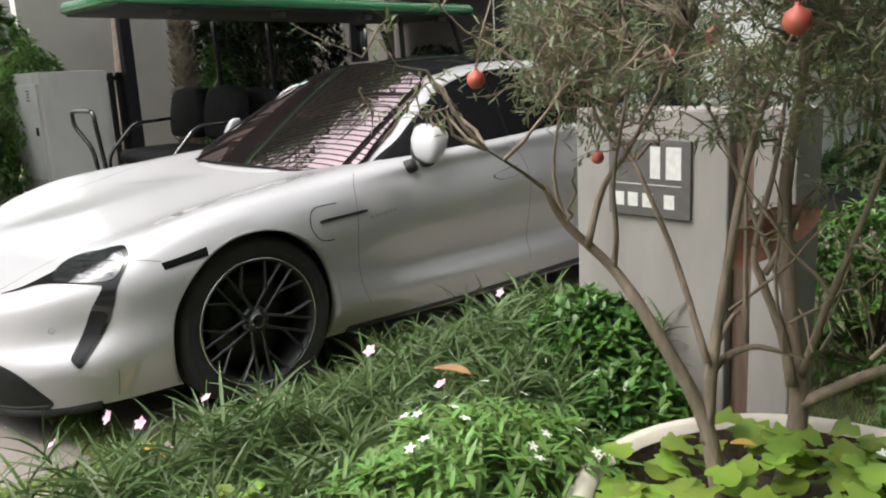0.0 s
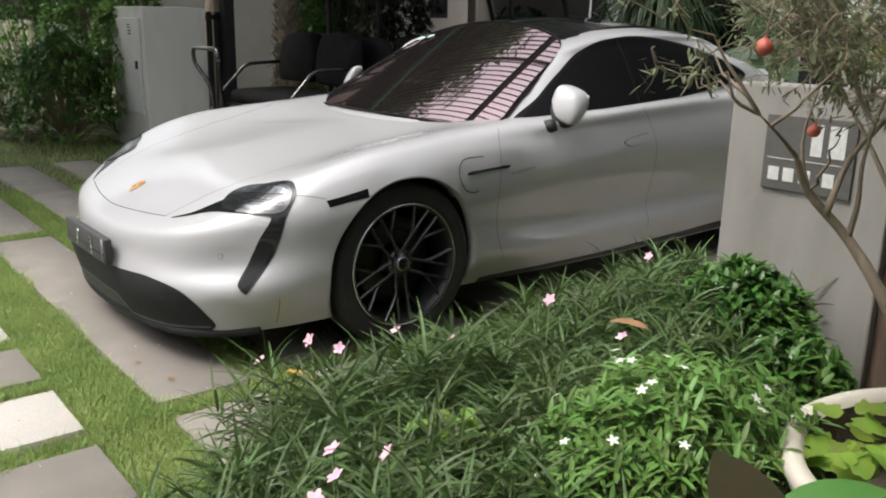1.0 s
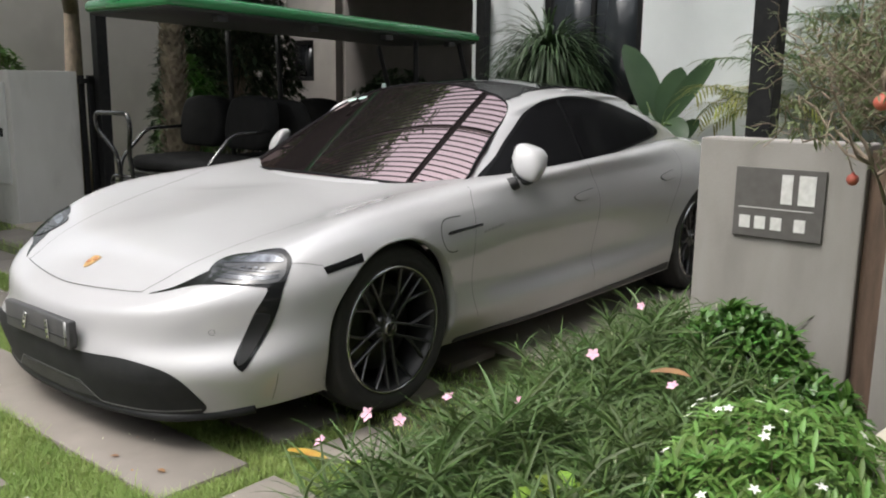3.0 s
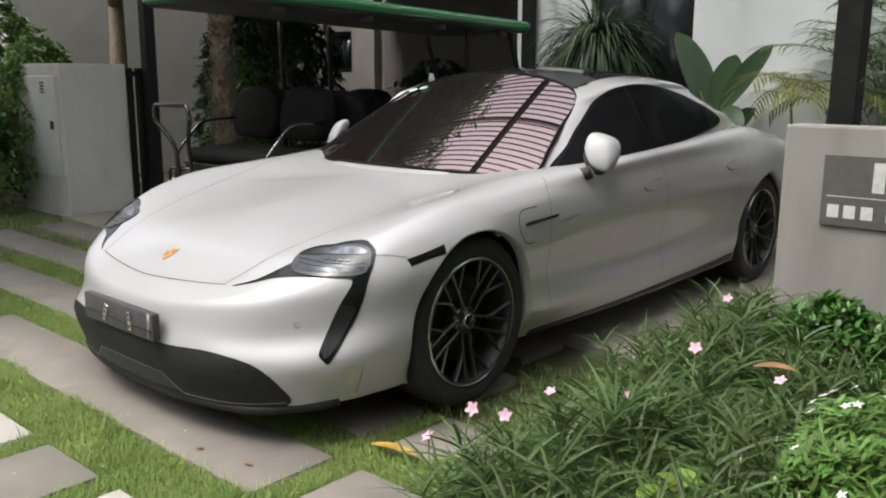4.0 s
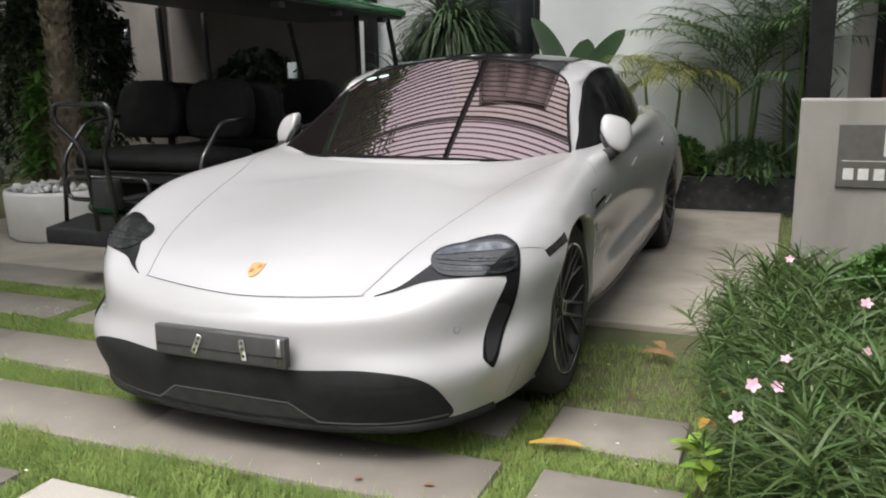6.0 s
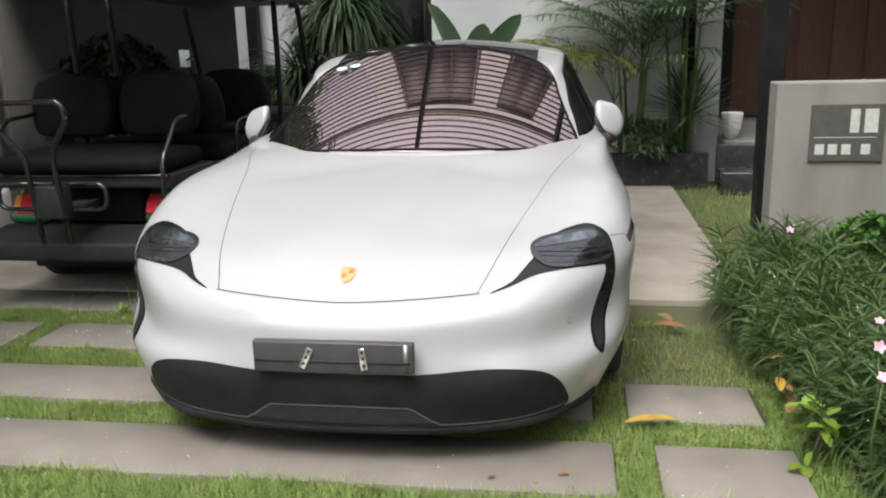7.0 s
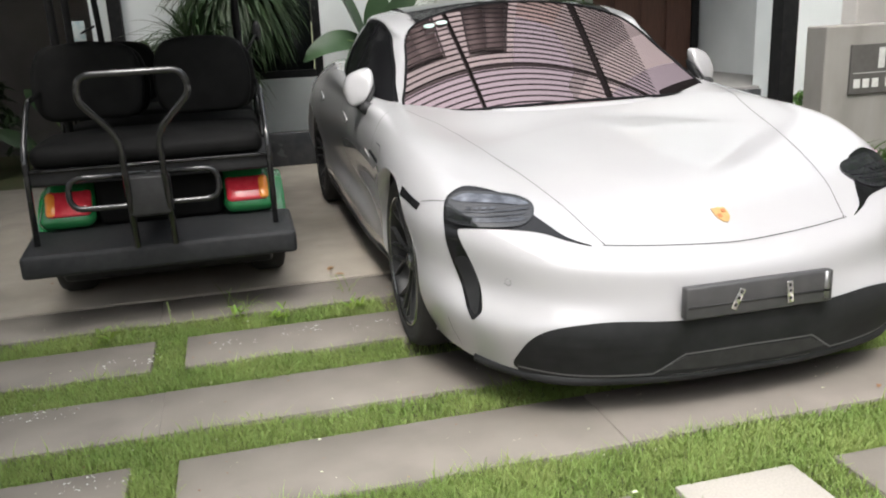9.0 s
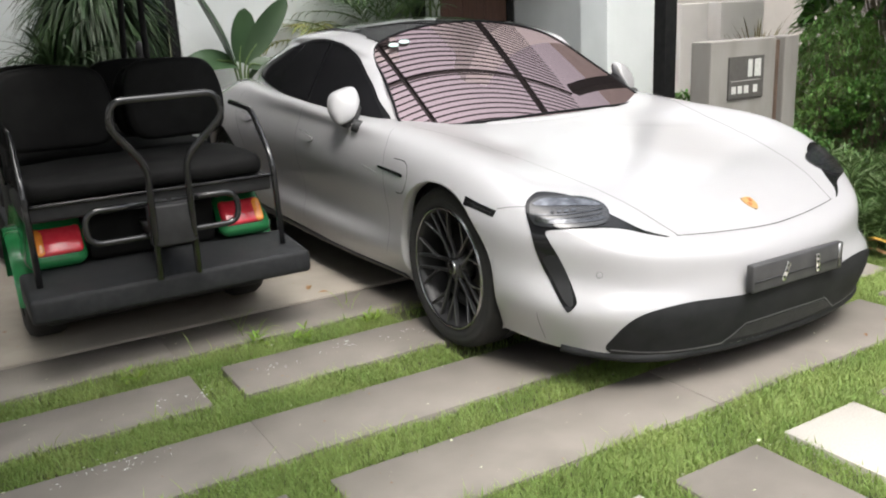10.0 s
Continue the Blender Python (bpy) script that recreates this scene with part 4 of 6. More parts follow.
for i in range(5):
    part("door_plank", boxed(2.56 + .358 * i, 2.56 + .358 * i + .345, 6.912, 6.93, .43, 2.73, .005), REDWOOD, door)
part("door_frame", boxed(2.45, 2.55, 6.90, 6.99, .40, 2.85, .004), BLACKSTEEL, door)
part("door_frame", boxed(4.35, 4.45, 6.90, 6.99, .40, 2.85, .004), BLACKSTEEL, door)
solo("ceiling_porch", boxed(2.12, 4.5, 5.2, 7.0, 3.0, 3.15), WALLM, "plain porch ceiling", "ceiling", kind="structure", smooth=False)
solo("planter_wall", boxed(-2.6, 1.98, 4.56, 4.66, -.1, .30, .008), DARKSTONE, "low black polished stone planter edge", "planter edge", kind="structure")
solo("planter_soil", boxed(-2.6, 1.98, 4.66, 5.0, -.1, .24), EARTH, "dark earth in the long planter", "soil", kind="structure")
# east boundary and street side
solo("wall_east", boxed(4.7, 14, 5.2, 5.4, -.1, 2.4), GREYWALL, "pale grey boundary wall of the next plot", "wall", kind="structure", smooth=False)
solo("wall_far_east", boxed(9.0, 9.3, -4, 14, -.1, 6.5), GREYWALL, "plain grey side wall of the next house", "wall", kind="structure", smooth=False)
solo("wall_south", boxed(-40, 40, -22, -21, -.1, 7.5), GREYWALL, "plain grey facade across the street", "wall", kind="structure", smooth=False)
for x0, x1, y in ((3.62, 4.0, 3.05), (4.12, 4.75, 3.0)):
    solo("meter_pillar", boxed(x0, x1, y, y + .18, -.1, 1.36, .01), LIGHTWALL, "pale grey rendered service pillar by the lawn", "pillar", smooth=False)

# ---- gate pillar with the sign ----
gp = thing("gate_pillar", "warm grey rendered gate pillar with a dark sign", "pillar")
part("shaft", boxed(1.725, 2.365, .99, 1.16, -.1, 1.112, .008), PILLAR, gp, "", smooth=False)
part("shaft", boxed(2.455, 2.60, .985, 1.16, -.1, 1.115, .008), PILLAR, gp, "", smooth=False)
part("slot_board", boxed(2.366, 2.454, 1.03, 1.12, -.1, 1.09, .003), RUST, gp, "weathered brown board in the slot", smooth=False)
sign = thing("address_sign", "dark grey square sign with pale lettering on the pillar", "sign")
part("board", boxed(1.888, 2.232, .976, .989, .728, 1.004, .002), SIGNM, sign, smooth=False)
for a, b, c, d in ((2.070, 2.112, .868, .982), (2.135, 2.197, .868, .982), (1.908, 2.195, .8435, .8465)):
    part("number_bar", boxed(a, b, .9735, .976, c, d), SIGNW, sign, smooth=False)
for a in (1.915, 1.975, 2.038, 2.128):
    part("lettering_bar", boxed(a, a + .042, .9735, .976, .762, .812), SIGNW, sign, smooth=False)

# ---- pergola over the drive ----
pg = thing("pergola", "black steel pergola with thin slats over the drive", "pergola")
for x, y in ((1.80, 1.47), (-4.86, 1.95), (1.80, 4.90), (-2.40, 4.90)):
    part("post", boxed(x - .055, x + .055, y - .055, y + .055, -.05, 2.26, .004), BLACKSTEEL, pg, smooth=False)
for x in (1.06, -.24, -2.2):
    part("beam", boxed(x - .015, x + .015, .55, 4.98, 2.26, 2.36, .003), BLACKSTEEL, pg, smooth=False)
part("front_beam", boxed(-4.92, 1.86, 1.462, 1.478, 2.362, 2.42, .003), BLACKSTEEL, pg, smooth=False)
for i in range(84):
    y = .50 + .053 * i
    part("slat", boxed(-2.3, 1.86, y - .0048, y + .0048, 2.425, 2.439), BLACKSTEEL, pg, smooth=False)

# ---- second gate pillar with a meter door ----
g2 = thing("gate_pillar", "tall grey rendered pillar with a pale meter door", "pillar")
part("shaft", boxed(-5.95, -4.96, 1.10, 1.75, -.1, 1.415, .008), PILLARGREY, g2, smooth=False)
part("meter_door", boxed(-5.80, -5.04, 1.08, 1.10, .35, 1.30, .006), PALEGREY, g2, "pale painted meter door", smooth=False)
for i in range(4):
    part("vent_slit", boxed(-5.35, -5.27, 1.075, 1.082, 1.14 + .03 * i, 1.152 + .03 * i), GAP, g2, smooth=False)
part("lock", boxed(-5.17, -5.12, 1.065, 1.081, .80, .88, .004), GAP, g2, smooth=False)
fg = thing("folded_gate", "folded black steel gate standing open beside the pillar", "gate")
for i in range(3):
    part("gate_bar", boxed(-4.99 + .05 * (i % 2), -4.95 + .05 * (i % 2), 1.77 + .06 * i, 1.82 + .06 * i, .0, 1.38, .003), BLACKSTEEL, fg, smooth=False)
for z in (.06, 1.30):
    part("gate_rail", boxed(-4.995, -4.90, 1.765, 1.95, z, z + .05, .003), BLACKSTEEL, fg, smooth=False)

# ---- the green golf cart, parked with its rear seat towards the street ----
CARTGREEN = mat("cart_green_paint", (0.015, 0.155, 0.048), 0.25, 0, (0.013, 0.135, 0.042), 6, coat=0.6)
VINYL = mat("black_vinyl", (0.009, 0.009, 0.009), 0.6, 0, (0.013, 0.013, 0.013), 12, bump=0.25, bump_scale=220, spec=0.06)
STEP = mat("grey_black_step_plastic", (0.023, 0.024, 0.026), 0.5, 0, (0.032, 0.033, 0.035), 30, bump=0.35, bump_scale=300, spec=0.2)
BLACKTUBE = mat("gloss_black_tube", (0.012, 0.012, 0.013), 0.10, 0, coat=0.6)
REDLENS = mat("red_lamp_plastic", (0.62, 0.03, 0.05), 0.12, 0, (0.70, 0.05, 0.07), 30, coat=0.5)
AMBER = mat("amber_lamp_plastic", (0.80, 0.22, 0.03), 0.12, 0, (0.9, 0.35, 0.06), 30, coat=0.5)
cart = thing("golf_cart", "long green golf cart with black seats and a green roof", "golf cart")
CX = -1.89


def soft_box(x0, x1, y0, y1, z0, z1, r, puff=0.0):
    bm = boxed(x0, x1, y0, y1, z0, z1, r, segs=4)
    if puff:
        bmesh.ops.subdivide_edges(bm, edges=[e for e in bm.edges if e.calc_length() > .15], cuts=5, use_grid_fill=True)
        cx, cy, cz = (x0 + x1) / 2, (y0 + y1) / 2, (z0 + z1) / 2
        for v in bm.verts:
            u, w = (v.co.x - cx) / (x1 - x0) * 2, (v.co.y - cy) / (y1 - y0) * 2
            t = (v.co.z - cz) / (z1 - z0) * 2
            if t > .8:
                v.co.z += puff * (1 - u ** 4) * (1 - w ** 4)
            if abs(w) > .8:
                v.co.y += math.copysign(puff, w) * (1 - u ** 4) * (1 - t ** 4)
    return bm


def backrest(parent, x0, x1, y, z0, z1, lean):
    """A padded seat back with rounded top corners, leaning by some metres over its height."""
    bm = bmesh.new()
    n, h = 14, (z1 - z0)
    o = rounded([((x0 + x1) / 2, 0, z0), (x0 + .03, 0, z0), (x0, 0, z0 + h * .5), (x0 + .045, 0, z1 - .01), ((x0 + x1) / 2, 0, z1 + .012), (x1 - .045, 0, z1 - .01), (x1, 0, z0 + h * .5), (x1 - .03, 0, z0), ((x0 + x1) / 2 + .001, 0, z0)], .11, 6)[:-1]
    rings = []
    for d, k in ((-.065, .86), (-.055, .96), (-.02, 1.0), (.02, 1.0), (.055, .96), (.065, .86)):
        c = Vector(((x0 + x1) / 2, 0, (z0 + z1) / 2))
        rings.append([bm.verts.new(Vector((c.x + (p.x - c.x) * k, y + d + lean * (p.z - z0) / h, c.z + (p.z - c.z) * k))) for p in o])
    for a, b in zip(rings, rings[1:]):
        for i in range(len(o)):
            bm.faces.new((a[i], a[(i + 1) % len(o)], b[(i + 1) % len(o)], b[i]))
    bm.faces.new(rings[0][::-1])
    bm.faces.new(rings[-1])
    bmesh.ops.recalc_face_normals(bm, faces=bm.faces)
    return part("backrest", bm, VINYL, parent, "black padded vinyl seat back")


# rear step
bm = boxed(-2.458, -1.30, .575, .93, .272, .375, .02, segs=3)
for v in bm.verts:
    if v.co.z > .34 and v.co.y > .62:
        v.co.z += .03 * min(1, (v.co.y - .62) / .2)
part("rear_step", bm, STEP, cart, "dark grey moulded rear step")
part("chassis", boxed(-2.38, -1.40, .93, 3.3, .26, .40, .02), TRIM, cart)
part("underbody", boxed(-2.38, -1.40, 1.0, 3.2, .125, .262, .02), TRIM, cart, "black underbody tray")
part("floor_board", boxed(-2.42, -1.36, 1.75, 3.35, .40, .425, .008), STEP, cart)
# tail body
for s in (1, -1):
    xo, xi = CX + s * .535, CX + s * .285
    bm = boxed(min(xo, xi), max(xo, xi), .87, 1.75, .405, .635, .05, segs=4)
    for v in bm.verts:
        v.co.y += .12 * max(0, (v.co.z - .45) / .2)
        v.co.x -= s * .05 * max(0, (v.co.z - .5) / .14) * (1 if abs(v.co.x - CX) > .4 else 0)
    body = part("tail_panel", bm, CARTGREEN, cart, "glossy green rear body panel")
    lx0, lx1 = sorted((CX + s * .30, CX + s * .495))
    bm = boxed(lx0, lx1, .865, .96, .468, .578, .022, segs=3)
    for v in bm.verts:
        v.co.y += .075 * max(0, (v.co.z - .47) / .11)
    lamp = part("tail_lamp", bm, REDLENS, cart, "red and amber tail lamp")
    ax0, ax1 = sorted((CX + s * .445, CX + s * .4985))
    bm = boxed(ax0, ax1, .862, .96, .472, .574, .02, segs=3)
    for v in bm.verts:
        v.co.y += .075 * max(0, (v.co.z - .47) / .11)
    part("amber_segment", bm, AMBER, lamp, "amber turn signal segment")
    # fender over the wheel
    bm = bmesh.new()
    arc = [(.30 * math.cos(a), .30 * math.sin(a)) for a in [math.pi * i / 14 for i in range(15)]]
    prev = None
    for c, d in arc:
        row = [bm.verts.new((CX + s * x, 1.32 + c * k, .23 + d * k)) for x, k in ((.40, 1.0), (.565, 1.0), (.58, .97))]
        if prev:
            bm.faces.new((prev[0], row[0], row[1], prev[1]))
            bm.faces.new((prev[1], row[1], row[2], prev[2]))
        prev = row
    part("fender", bm, CARTGREEN, cart, "green wheel arch")
part("engine_cover", boxed(-2.17, -1.61, .93, 1.7, .40, .64, .03), VINYL, cart, "black cover under the seat")
# rear bench
part("seat_base", boxed(-2.41, -1.37, .80, 1.36, .628, .700, .012), TRIM, cart)
part("seat_edge", boxed(-2.41, -1.37, .785, .80, .69, .704, .003), BLACKTUBE, cart)
part("seat_cushion", soft_box(-2.40, -1.40, .80, 1.30, .702, .80, .04, .03), VINYL, cart, "black padded rear bench cushion")
backrest(cart, -2.44, -1.915, 1.27, .86, 1.22, .05)
backrest(cart, -1.885, -1.40, 1.27, .86, 1.225, .05)
# front benches face forwards
for y in (1.62, 2.45):
    part("seat_base", boxed(-2.40, -1.38, y, y + .52, .40, .66, .03), TRIM, cart)
    part("seat_cushion", soft_box(-2.40, -1.38, y + .02, y + .56, .66, .77, .04, .02), VINYL, cart, "black padded bench cushion")
    backrest(cart, -2.42, -1.91, y - .02, .84, 1.20, -.06)
    backrest(cart, -1.88, -1.37, y - .02, .84, 1.20, -.06)
# nose
bm = boxed(-2.42, -1.36, 3.15, 3.85, .36, .86, .10, segs=4)
for v in bm.verts:
    if v.co.z > .6:
        v.co.y -= .18 * (v.co.z - .6) / .26 * (1 if v.co.y > 3.5 else 0)
part("front_cowl", bm, TRIM, cart, "dark front cowl")
bm = bmesh.new()
tube(bm, [Vector((-2.13 + .17 * math.cos(a), 2.98 + .09 * math.sin(a), 1.0 + .13 * math.sin(a))) for a in [2 * math.pi * i / 24 for i in range(25)]], .013, 8, caps=False)
tube(bm, [(-2.13, 2.98, 1.0), (-2.13, 3.2, .78)], .02, 8)
part("steering_wheel", bm, BLACKTUBE, cart)
# roof and its posts
bm = boxed(-2.35, -1.33, .50, 3.47, 1.685, 1.765, .030, segs=3)
for v in bm.verts:
    if v.co.z > 1.74:
        v.co.x = CX + (v.co.x - CX) * .96
    v.co.z += .07 * (3.47 - v.co.y) / 2.97
roof = part("roof", bm, CARTGREEN, cart, "green moulded roof")
bm = boxed(-2.32, -1.36, .53, 3.44, 1.67, 1.70, .01)
for v in bm.verts:
    v.co.z += .07 * (3.47 - v.co.y) / 2.97
part("roof_lining", bm, TRIM, cart)
for i in range(4):
    part("roof_clamp", boxed(-1.43, -1.37, .85 + .75 * i, .93 + .75 * i, 1.635 + .016 * (3 - i), 1.675 + .016 * (3 - i), .005), TRIM, cart)
for s in (1, -1):
    x = CX + s * .47
    middle = [[(x, 2.72, .42), (x, 2.75, 1.2), (x, 2.74, 1.67)]] if s > 0 else [[(x, 1.66, .64), (x, 1.66, 1.2), (x, 1.64, 1.705)], [(x, 2.14, .64), (x, 2.14, 1.2), (x, 2.12, 1.695)]]
    for pts in middle + [[(x, 3.58, .80), (x, 3.42, 1.3), (x, 3.28, 1.67)]]:
        part("roof_post", tube(bmesh.new(), catmull(pts, 4), .021, 10), BLACKSTEEL, cart)
    # arm rail
    pts = rounded([(CX + s * .51, .70, .39), (CX + s * .51, .735, .78), (CX + s * .505, .94, .985), (CX + s * .505, 1.24, 1.0)], .06)
    part("arm_rail", tube(bmesh.new(), pts, .0135, 10), BLACKTUBE, cart, "black tubular arm rail")
    pts = rounded([(CX + s * .51, 1.72, .66), (CX + s * .52, 1.76, .90), (CX + s * .52, 2.05, .92), (CX + s * .51, 2.12, .70)], .06)
    part("arm_rail", tube(bmesh.new(), pts, .011, 10), BLACKTUBE, cart, "slim black tubular arm rail")
    m = Matrix.Translation((CX + s * .63, 3.68, 1.21)) @ Matrix.Rotation(math.pi / 2, 4, "X")
    part("side_mirror", lathe(bmesh.new(), [(.0005, .05), (.03, .045), (.045, .02), (.048, 0), (.043, -.004), (.0005, -.004)], 24, m @ Matrix.Diagonal((.7, 1.6, 1, 1))), TRIM, cart, "slim black side mirror")
    part("mirror_stalk", tube(bmesh.new(), [(CX + s * .63, 3.65, 1.2), (CX + s * .50, 3.55, 1.02)], .01, 8), BLACKSTEEL, cart)
# grab handle on the step
pts = rounded([(-1.97, .52, .385), (-1.975, .47, .86), (-2.105, .41, 1.02), (-2.085, .40, 1.115), (-1.70, .40, 1.118), (-1.675, .40, 1.03), (-1.825, .47, .87), (-1.815, .52, .385)], .065, 6)
part("grab_handle", tube(bmesh.new(), pts, .0145, 10), BLACKTUBE, cart, "glossy black tubular grab handle")
pts = rounded([(-1.90, .56, .692), (-2.215, .56, .692), (-2.215, .56, .56), (-1.61, .56, .56), (-1.61, .56, .692), (-1.88, .56, .692)], .06, 6)
part("loop_bar", tube(bmesh.new(), pts, .013, 10), BLACKTUBE, cart, "rounded black loop bar")
part("handle_bracket", boxed(-1.985, -1.805, .49, .57, .52, .69, .012), TRIM, cart)
part("handle_stay", boxed(-1.95, -1.84, .57, .95, .52, .56, .006), TRIM, cart)
for y in (1.32, 2.98):
    for s in (1, -1):
        w = new("wheel")
        w.parent = cart
        w.matrix_local = Matrix.Translation((CX + s * .47, y, .222)) @ Matrix.Rotation(s * math.pi / 2, 4, "Y")
        part("tyre", lathe(bmesh.new(), [(.12, -.085), (.17, -.09), (.205, -.078), (.221, -.05), (.222, 0), (.221, .05), (.205, .078), (.17, .09), (.12, .085)], 36), RUBBER, w)
        part("rim", lathe(bmesh.new(), [(.122, .08), (.11, .07), (.06, .045), (.03, .06), (.0005, .062)], 24), CHROME, w)
# card on the front frame
part("windscreen_card", boxed(-2.56, -2.47, 3.53, 3.545, 1.20, 1.34, .003), mat("pale_blue_card", (.45, .62, .66), .5, 0, (.75, .8, .8), 25), cart, "pale blue card on the front frame")
part("card_bracket", tube(bmesh.new(), [(-2.51, 3.54, 1.25), (-2.40, 3.50, 1.30)], .008, 6), BLACKSTEEL, cart)

# ---- plants ----
def green(name, c, c2, light=.3, rough=.45, spread=.22, scale=3.0):
    return mat(name, c, rough, 0, c2, scale, spread=spread, through_light=light, spec=.4)


STRAP = green("strap_leaf_green", (.048, .088, .022), (.095, .15, .045), .25, .5, .35)
STARLEAF = green("bright_leaf_green", (.11, .215, .045), (.18, .305, .08), .35, .45, .38)
DARKLEAF = green("dark_glossy_leaf", (.055, .135, .026), (.105, .215, .042), .25, .3, .3)
LIMELEAF = green("lime_leaf", (.17, .29, .04), (.28, .38, .06), .4, .45, .35)
PALMLEAF = green("palm_leaf", (.058, .112, .045), (.095, .16, .062), .25)
YELLOWLEAF = green("yellowed_palm_leaf", (.20, .22, .05), (.28, .27, .08), .3)
TREELEAF = green("small_olive_leaf", (.125, .155, .072), (.18, .205, .105), .35)
BIGLEAF = green("broad_leaf_green", (.032, .066, .03), (.048, .088, .04), .12, .4, .12)
# dark copy of the leaf green, with the shade put into its colour
SHADELEAF = green("shade_darkened_leaf", (.022, .040, .016), (.036, .058, .022), .15, .55, .3)
GRASSM = green("lawn_grass", (.225, .325, .090), (.33, .41, .135), .45, .6, .25)
DRYLEAF = mat("dry_leaf", (.22, .12, .06), .7, 0, (.32, .18, .08), 20, spread=.2, through_light=.2)
PINK = mat("pink_petal", (.78, .42, .55), .5, 0, (.84, .56, .66), 30, through_light=.3, spread=.1)
WHITEP = mat("white_petal", (.85, .85, .82), .5, 0, (.78, .79, .72), 30, through_light=.3)
BUD = mat("pale_bud", (.55, .60, .38), .5, 0, (.65, .65, .5), 30)
BARK = mat("grey_brown_bark", (.27, .215, .16), .85, 0, (.175, .14, .105), 18, bump=.6, bump_scale=45, stretch=(2, 2, .6))
PALEBARK = mat("pale_palm_bark", (.20, .165, .12), .9, 0, (.09, .072, .052), 9, bump=.9, bump_scale=25, stain=(.52, .45, .33), stain_scale=4, stain_at=.56, spread=.2)
FRUIT = mat("red_fruit_skin", (.42, .06, .05), .5, 0, (.50, .14, .09), 9)
STEM = mat("green_stem", (.10, .16, .05), .6)


class Leaves:
    """Collects leaf blades, each a folded, bent strip, into one mesh."""

    def __init__(self):
        self.v, self.f = [], []

    def blade(self, base, way, up, length, width, bend=0.0, n=3, fold=.25, shape=None):
        way, b = Vector(way).normalized(), Vector(base)
        side = way.cross(Vector(up))
        side = side.normalized() if side.length > 1e-4 else way.orthogonal().normalized()
        nor = side.cross(way).normalized()
        shape = shape or (lambda t: math.sin(math.pi * (t * .86 + .12)) ** .8)
        start = len(self.v)
        p = b.copy()
        d = way.copy()
        for i in range(n + 1):
            t = i / n
            w = width * .5 * max(shape(t), .04) if i < n else width * .03
            lift = nor * (w * fold)
            self.v += [p - side * w + lift, p, p + side * w + lift]
            if i < n:
                p = p + d * (length / n)
                d = (d + Vector((0, 0, -bend / n))).normalized()
                nor = side.cross(d).normalized()
        for i in range(n):
            a = start + 3 * i
            self.f += [(a, a + 1, a + 4, a + 3), (a + 1, a + 2, a + 5, a + 4)]

    def mesh(self, name, material):
        me = bpy.data.meshes.new(name)
        me.from_pydata([tuple(v) for v in self.v], [], self.f)
        me.materials.append(material)
        me.polygons.foreach_set("use_smooth", [True] * len(me.polygons))
        me.update()
        return me

    def under(self, name, material, parent, label=""):
        ob = new(name, self.mesh(name, material))
        ob.parent = parent
        if label:
            tagged(ob, label)
        return ob


RNG = random.Random(7)


def U(a, b):
    return RNG.uniform(a, b)


def flower(L, c, n, r, w, up, cup=.35):
    """Petals round a point."""
    q = Vector(up).normalized().to_track_quat("Z", "Y")
    a0 = U(0, 6)
    for i in range(n):
        a = a0 + 2 * math.pi * i / n
        way = q @ Vector((math.cos(a), math.sin(a), cup))
        L.blade(c, way, up, r, w, .25, 4, .15, lambda t: max(.15, math.sin(math.pi * min(1, t * .80 + .16))) ** .6)


# -- strap-leaved clumps with pink flowers --
def strap_meshes():
    out = []
    for k in range(7):
        L = Leaves()
        for s in range(4):
            bx, by = U(-.065, .065), U(-.065, .065)
            top = U(.19, .34)
            n = 40
            for i in range(n):
                t = i / (n - 1)
                a = 2.4 * i + U(-.4, .4)
                el = -.35 + 1.25 * t ** 1.5 + U(-.18, .18)
                L.blade((bx * (.6 + t * .8), by * (.6 + t * .8), top - .13 * (1 - t)), (math.cos(a) * math.cos(el), math.sin(a) * math.cos(el), math.sin(el)), (U(-.9, .9), U(-.9, .9), 1), U(.105, .165) * (1.05 - .2 * t), U(.0046, .0070), U(.35, 1.0), 4, .35,
                        lambda w: (.6 + .55 * math.sin(math.pi * (w * .8 + .1))) * (1 - w ** 3))
        out.append(L.mesh("leaves", STRAP))
    return out


STRAPS = strap_meshes()
fl = Leaves()
flower(fl, (0, 0, .0), 5, .022, .0145, (0, 0, 1), .45)
PINKMESH = fl.mesh("flower", PINK)
bl = Leaves()
for i in range(2):
    bl.blade((0, 0, 0), (U(-.1, .1), U(-.1, .1), 1), (i, 1 - i, 0), .02, .006, 0, 2, .6)
BUDMESH = bl.mesh("bud", BUD)


def in_bed(x, y):
    """The flower bed's outline in plan."""
    left = 1.56 - .075 * (y + .2) + (.9 * max(0, -y - .85))
    right = 2.18 if y > .15 else 2.36 if y > -.75 else 2.75 + .5 * (-.75 - y)
    return left < x < right and -1.75 < y < .86


spots = []
tries = 0
while len(spots) < 255 and tries < 30000:
    tries += 1
    x, y = U(1.42, 3.1), U(-1.75, .9)
    if in_bed(x, y) and math.hypot(x - 2.12, y - .58) > .25 and math.hypot(x - 2.38, y - .42) > .2 and all((x - a) ** 2 + (y - b) ** 2 > .078 ** 2 for a, b in spots):
        spots.append((x, y))
